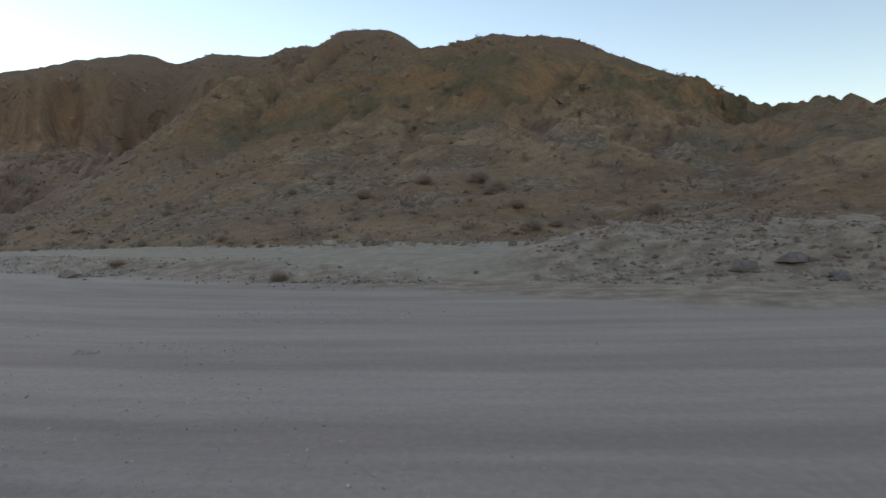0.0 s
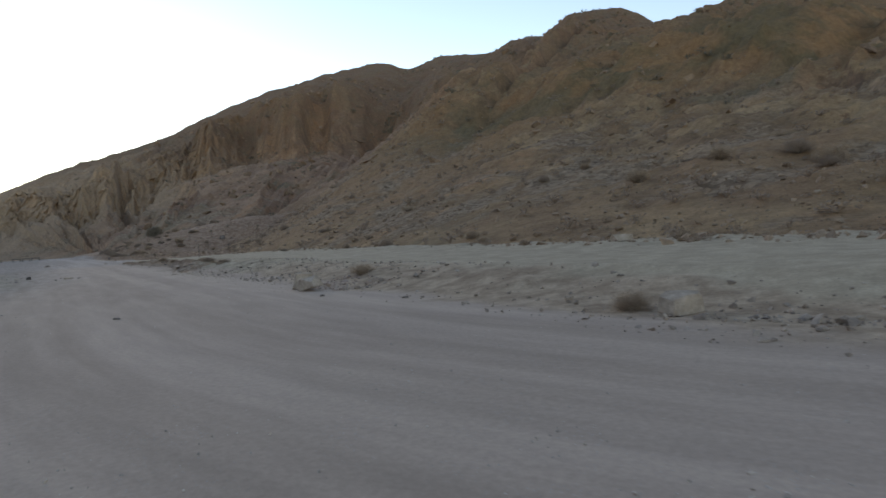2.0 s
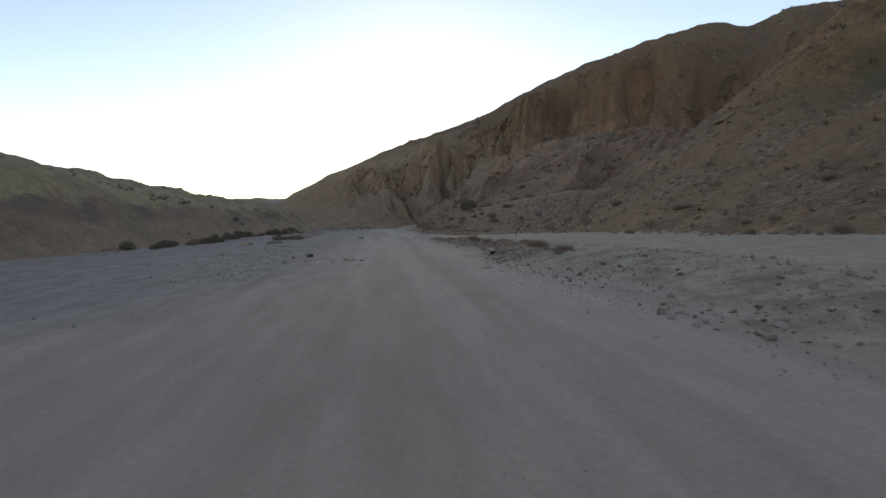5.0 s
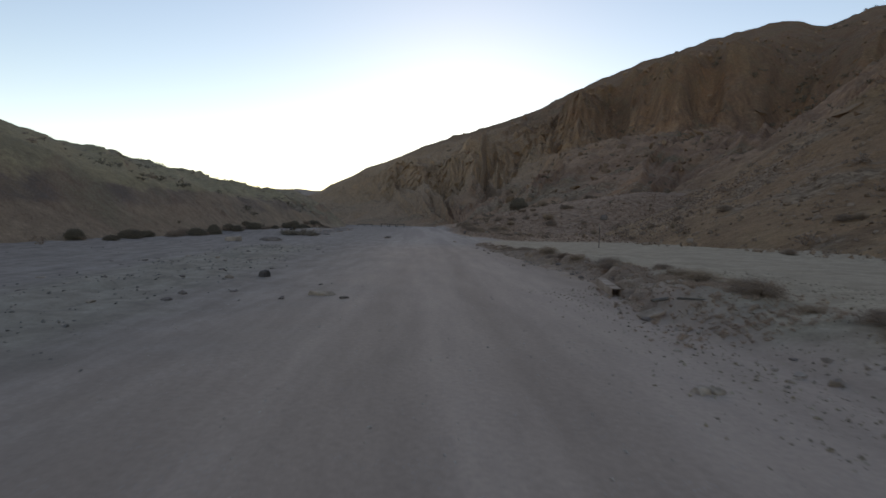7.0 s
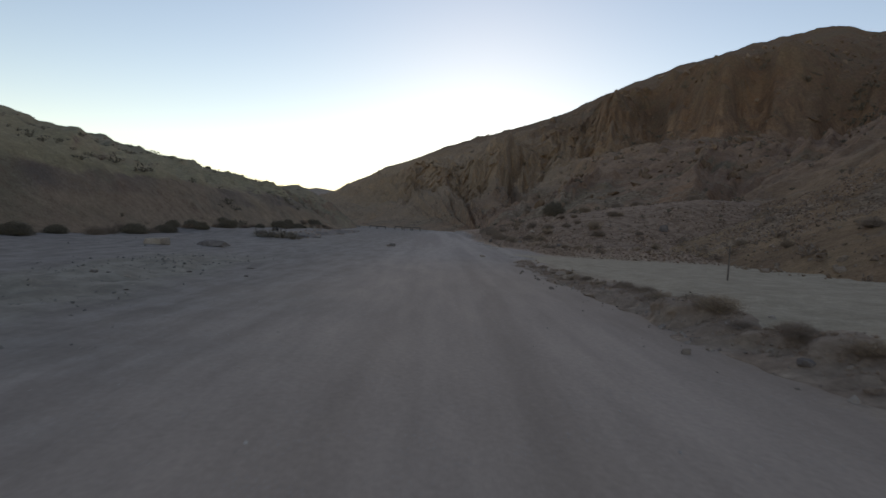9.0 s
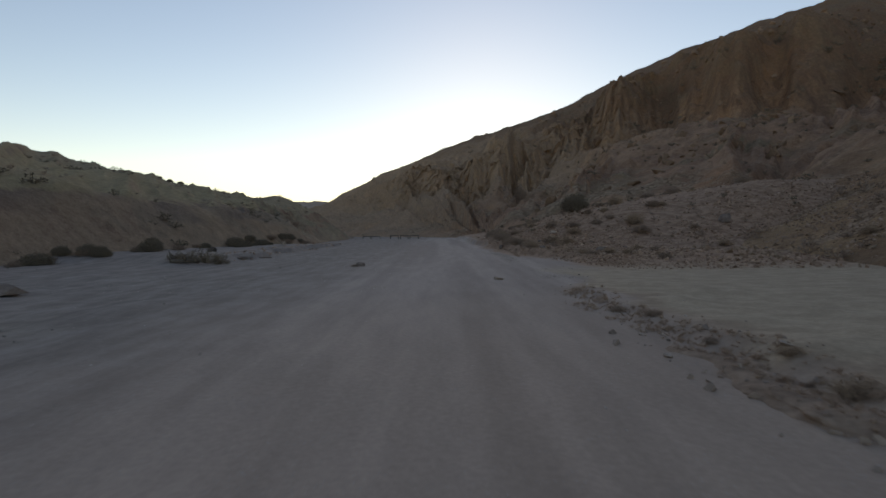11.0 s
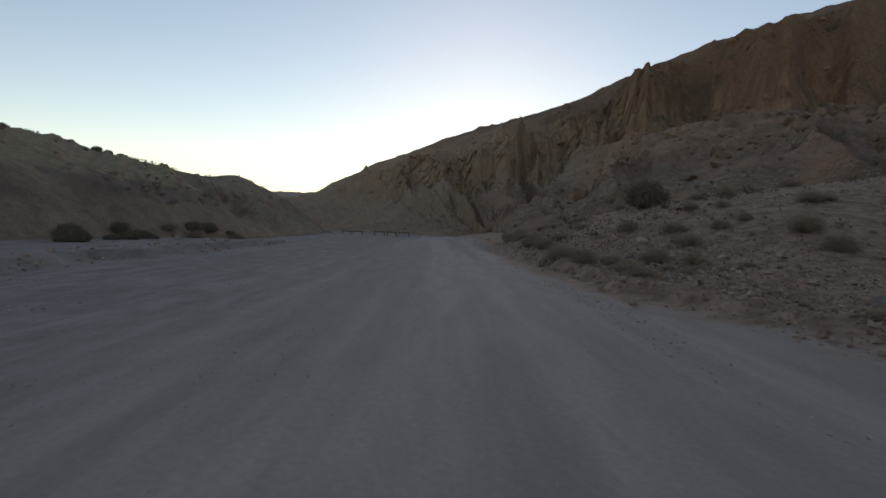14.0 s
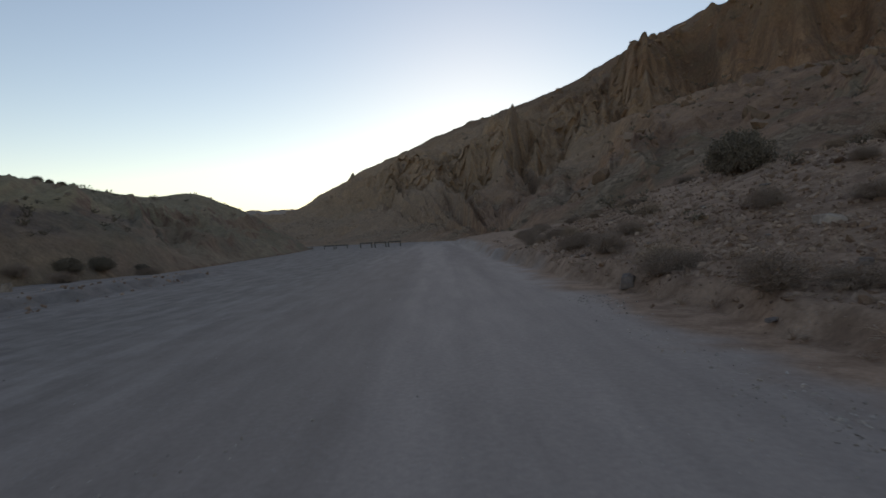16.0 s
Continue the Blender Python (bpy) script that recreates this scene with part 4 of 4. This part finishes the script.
stick.matrix_basis = Matrix.Translation(place(47.1, 10.9, surface(47.1, 10.9) + 0.03)) @ pose(0, 0, 0, 0, 0, -15)
tagged(stick, "thin dry stick on the gravel slope", "stick")
for k, (s, n, dims) in enumerate(((9.0, 3.59, (0.3, 0.15, 0.05)), (50.1, 4.9, (0.45, 0.25, 0.08)), (43.0, 9.2, (0.2, 0.14, 0.06)), (30.1, 1.4, (0.3, 0.25, 0.2)), (23.6, 2.7, (0.3, 0.22, 0.14)), (82.8, 9.1, (0.13, 0.11, 0.08)))):
    boulder(s, n, dims, 60 + k, "small pale flat stone on the road", 40 * k, cuts=7)

# ---- dead wood on the gravel flat ----
log = new("dead_log")
log.matrix_basis = Matrix.Translation(place(93.6, -4.3, surface(93.6, -4.3) + 0.08)) @ pose(0, 0, 0, 0, 0, 20)
tagged(log, "dark dead log with broken branches on gravel", "log")
part("trunk", rod((-0.7, 0, 0), (0.7, 0.15, 0.04), 0.1, 0.06), M_WOOD, log)
part("branch", rod((-0.7, 0, 0.05), (-1.0, 0.1, 0.5), 0.05, 0.02), M_WOOD, log)
part("branch", rod((0.2, 0.05, 0.05), (0.5, -0.35, 0.28), 0.045, 0.015), M_WOOD, log)
(sv, st), (lv, lt) = twigs(70, 1.0, 0.8, 611, 0.016, leaves=4, leaf=0.05)
pile_v, pile_t = [], []
for k in range(11):
    f = k / 10
    m = np.array(pose(0, 0, 0, 20 * math.sin(3 * k), 25 * math.cos(2 * k), 77 * k).to_3x3())
    p = place(94.5 - 2.3 * f, -5.0 + 3.2 * f, 0) - place(93.4, -3.4, 0)
    pile_v.append(np.concatenate([sv, lv]) * (0.5 + 0.25 * math.sin(2.4 * k)) @ m.T + np.array(p) + (0, 0, 0.04))
    pile_t.append(np.concatenate([st, lt + len(sv)]) + k * (len(sv) + len(lv)))
brush = new("dead_bush", tri_mesh("dead_bush", np.concatenate(pile_v), np.concatenate(pile_t), M_DARKLEAF))
brush.location = place(93.4, -3.4, surface(93.4, -3.4))
tagged(brush, "dark tangled dead bush lying on gravel", "bush")

# ---- rubble, pebbles, tufts and far scrub ----
TUFTS = [twigs(60, 1.0, 0.75, 400 + k, 0.014, leaves=0, droop=0.5)[0] for k in range(5)]
CHIPS = [arrays_of(hull_rock(1.0, 300 + k, 9 + k % 4, flat=0.9, worn=0)) for k in range(10)]


def spots(count, s_range, n_range, sizes, keep=None, sink=0.1, skew=2.2):
    rows = []
    ss, nn = rng.uniform(*s_range, count), rng.uniform(*n_range, count)
    if keep is not None:
        kept = keep(ss, nn) >= rng.random(count)
        ss, nn = ss[kept], nn[kept]
    for s, n, z in zip(ss.tolist(), nn.tolist(), ground_z(ss, nn).tolist()):
        r = sizes[0] * (sizes[1] / sizes[0]) ** (rng.random() ** skew)
        p = place(s, n, surface(s, n, z) + sink * r)
        rows.append((p.x, p.y, p.z, r))
    return rows


cluster = lambda s, n: np.clip(0.08 + 0.1 * step(13, 18, n) + 1.3 * step(0.05, 0.55, vnoise(s * 0.16, n * 0.2, 78) + 0.5 * vnoise(s * 0.5, n * 0.5, 79)), 0, 1)
crowd = lambda s, n: step(-0.1, 0.5, vnoise(s * 0.05, n * 0.05, 95) + 0.6 * vnoise(s * 0.17, n * 0.17, 96))
patchy = lambda s, n: np.clip(0.35 + 0.9 * vnoise(s * 0.14, n * 0.14, 77), 0.05, 1)
strew("rubble", CHIPS, spots(44000, (87, 140), (10.8, 40), (0.03, 0.2), lambda s, n: cluster(s, n) * (0.5 + 0.5 * step(12.5, 15, n)) * step(0.1, 0.9, n - edge_n(s)), skew=1.8), M_BANKROCK, "grey and tan broken rock strewn on the bank", "rubble")
strew("rubble", CHIPS, spots(14000, (-8, 14), (13.6, 27), (0.02, 0.16), lambda s, n: (0.2 + 0.8 * patchy(s * 2, n * 2)) * step(1.5, -0.5, s - 8 - 0.4 * (n - 14))), M_MOUND, "tan broken rock on the roadside mound", "rubble")
scar = lambda s, n: step(0.1, 0.45, vnoise(s * 0.07, n * 0.11, 85) + 0.4 * vnoise(s * 0.3, n * 0.3, 86))
strew("rubble", CHIPS, spots(24000, (5, 150), (22, 58), (0.03, 0.24), scar), M_GREYROCK, "grey broken rock in patches on the lower hillside", "rubble")
strew("rubble", CHIPS, spots(2600, (11, 44), (10.0, 14.2), (0.02, 0.13), lambda s, n: 0.7 * patchy(s * 2, n * 2)), M_RUBBLE, "small stones on the roadside slope", "rubble")
strew("rubble", CHIPS, spots(6500, (5, 100), (21, 52), (0.06, 0.4), patchy), M_SCREE, "scattered scree on the lower hillside", "rubble")
strew("rubble", CHIPS, spots(2200, (11, 73), (9.6, 15.5), (0.02, 0.12), lambda s, n: np.exp(-((n - edge_n(s) - 0.4) / 0.9) ** 2)), M_RUBBLE, "small stones along the eroded bank edge", "rubble")
strew("rubble", CHIPS, spots(6000, (22, 125), (-11, 3.4), (0.01, 0.06), lambda s, n: patchy(s, n) * np.where(s > 75, 0.25, 0.75)), M_VERGE, "small stones on the rough gravel verge", "rubble")
strew("pebbles", CHIPS, spots(5000, (-3, 118), (-4, 12), (0.008, 0.03), lambda s, n: 0.25 + 0.75 * patchy(s * 2, n * 2)), M_PEBBLE, "loose pebbles on the gravel road", "pebbles")

strew("clods", CHIPS, spots(500, (46, 71), (9.7, 11.6), (0.03, 0.11), lambda s, n: np.exp(-((n - edge_n(s) + 0.05) / 0.3) ** 2)), M_CLOD, "brown earth clods along the crumbling bank", "clods")
strew("pebbles", CHIPS, spots(22000, (26, 52), (8.8, 14.5), (0.008, 0.034), lambda s, n: (0.1 + 0.9 * step(9.0, 10.2, n)) * (0.35 + 0.65 * step(32, 40, s)) * (0.5 + 0.5 * patchy(s * 3, n * 3))), M_GRAVEL, "dense loose gravel on the roadside slope", "pebbles")
strew("rubble", CHIPS, spots(7000, (88, 130), (10.6, 15), (0.015, 0.09), lambda s, n: step(-0.2, 0.6, n - edge_n(s)) * (0.3 + 0.7 * patchy(s * 3, n * 3))), M_BANKROCK, "small brown stones along the rubble bank edge", "rubble")
strew("rubble", CHIPS, spots(18000, (87, 116), (11.0, 20), (0.014, 0.1), lambda s, n: step(-0.3, 0.4, n - edge_n(s)) * (0.25 + 0.75 * patchy(s * 2.3, n * 2.3))), M_BANKROCK, "tan and brown stones strewn over the low bank", "rubble")
strew("grass_tufts", TUFTS, spots(4600, (89, 128), (10.9, 16), (0.05, 0.17), lambda s, n: step(-0.1, 0.6, n - edge_n(s))), M_TUFT, "dry brown grass along the rubble bank edge", "grass", tilt=0.4)
strew("pebbles", CHIPS, spots(10000, (83, 112), (10.0, 11.5), (0.01, 0.042), lambda s, n: np.exp(-((n - 10.75 - 0.15 * np.sin(s * 0.4)) / 0.33) ** 2) * (0.15 + 0.85 * step(-0.2, 0.5, vnoise(s * 0.35, n * 0.1, 69)))), M_PEBBLE, "grey gravel windrow along the road edge", "pebbles")
strew("pebbles", CHIPS, spots(1500, (76, 90), (9.9, 13), (0.014, 0.05), lambda s, n: np.exp(-((n - 10.6 - 0.12 * (s - 76)) / 0.35) ** 2) * patchy(s * 4, n * 4)), M_PEBBLE, "line of small stones where the bank ends", "pebbles")
strew("rubble", CHIPS, spots(12000, (42, 74), (-5, 4), (0.01, 0.06), lambda s, n: np.exp(-((n - 0.8 + 0.06 * (s - 50)) / 1.5) ** 2) * (0.25 + 0.75 * patchy(s * 3, n * 3)), skew=2.4), M_VERGE, "dark broken stones on the rough verge", "rubble")
strew("rubble", CHIPS, spots(420, (10.5, 15), (11.3, 13.2), (0.03, 0.15), lambda s, n: np.exp(-((n - 12.1 + 0.25 * (s - 12.5)) / 0.4) ** 2)), M_RUBBLE, "broken pale stones trailing from a boulder", "rubble")
strew("rubble", CHIPS, spots(260, (24.3, 27.5), (10.1, 11.9), (0.03, 0.11), lambda s, n: 0.8 + 0 * s), M_REDROCK, "reddish broken stones round two boulders", "rubble")
gravel = lambda s, n: step(-0.1, 0.6, vnoise(s * 0.3, n * 0.7, 67) + 0.5 * vnoise(s * 1.2, n * 1.6, 68))
strew("pebbles", CHIPS, spots(7000, (79, 104), (-3, 6.5), (0.008, 0.03), gravel), M_PEBBLE, "fine loose gravel on the dark side of the road", "pebbles")
strew("pebbles", CHIPS, spots(4500, (1, 9), (-2, 9), (0.006, 0.024), gravel), M_PEBBLE, "fine loose gravel where the road bends", "pebbles")
strew("pebbles", CHIPS, spots(4500, (9, 50), (-1, 9), (0.007, 0.026), gravel), M_PEBBLE, "fine loose gravel between the wheel tracks", "pebbles")
strew("pebbles", CHIPS, spots(1500, (6.5, 12), (3.5, 8.8), (0.01, 0.035), lambda s, n: step(0.05, 0.5, vnoise(s * 0.9, n * 0.9, 97) + 0.4 * vnoise(s * 3, n * 3, 98))), M_PEBBLE, "patches of loose grey gravel on the road", "pebbles")
strew("rubble", CHIPS, spots(900, (94, 130), (-4.6, -2.4), (0.02, 0.14), lambda s, n: 0.6 + 0 * s), M_BANKROCK, "stones along the low gravel ledge", "rubble")
strew("grass_tufts", TUFTS, spots(17000, (45, 79), (9.6, 13.6), (0.04, 0.13), lambda s, n: np.exp(-((n - edge_n(s) - 0.9 + 0.45 * step(50, 54, s)) / (0.8 - 0.52 * step(50, 54, s))) ** 2)), M_TUFT, "dry brown grass along the eroded bank", "grass", tilt=0.4)
strew("grass_tufts", TUFTS, spots(900, (-8, 12), (15, 25), (0.06, 0.2), lambda s, n: patchy(s, n) * step(1.5, -0.5, s - 8 - 0.4 * (n - 14))), M_SAGE, "dry brown grass on the roadside mound", "grass", tilt=0.4)
strew("grass_tufts", TUFTS, spots(900, (98, 150), (11.4, 22), (0.12, 0.4), lambda s, n: patchy(s, n)), M_TUFT, "dry grass tufts among the rubble", "grass", tilt=0.4)
SCRUB = []
for k in range(5):
    (sv, st), (lv, lt) = twigs(16, 1.0, 0.8, 500 + k, 0.035, leaves=4, leaf=0.13)
    SCRUB.append((np.concatenate([sv, lv]), np.concatenate([st, lt + len(sv)])))
strew("scrub", SCRUB, spots(900, (0, 110), (22, 80), (0.25, 0.8)), M_SAGE, "small grey shrubs dotted over the lower hillside", "shrubs", tilt=0.3)
strew("scrub", SCRUB, spots(2600, (10, 300), (60, 200), (0.35, 1.4), crowd), M_DARKLEAF, "small shrubs dotted over the upper hillside", "shrubs", tilt=0.3)
strew("scrub", SCRUB, spots(700, (60, 230), (-110, -10), (0.2, 0.7)), M_SAGE, "small shrubs dotted over the low hill", "shrubs", tilt=0.3)
strew("scrub", SCRUB, spots(900, (90, 200), (-48, -9), (0.2, 0.75), lambda s, n: crowd(s * 2, n * 2)), M_DARKLEAF, "dark scrub in patches on the low hill", "shrubs", tilt=0.3)
strew("scrub", SCRUB, spots(420, (110, 320), (14, 90), (0.35, 1.1)), M_DARKLEAF, "dark shrubs on the scree below the cliffs", "shrubs", tilt=0.3)
strew("scrub", SCRUB, spots(60, (205, 232), (104, 122), (0.9, 2.4)), M_DARKLEAF, "dark bushes crowding the gully below the cliff", "shrubs", tilt=0.3)
strew("crags", CHIPS, spots(7000, (20, 300), (45, 195), (0.2, 1.5), crowd, 0, 2.6), M_CRAG, "brown rock outcrops on the hillside", "rocks")
strew("crags", CHIPS, spots(900, (150, 330), (20, 130), (0.4, 2.0)), M_CRAG, "broken rock at the foot of the cliffs", "rocks")
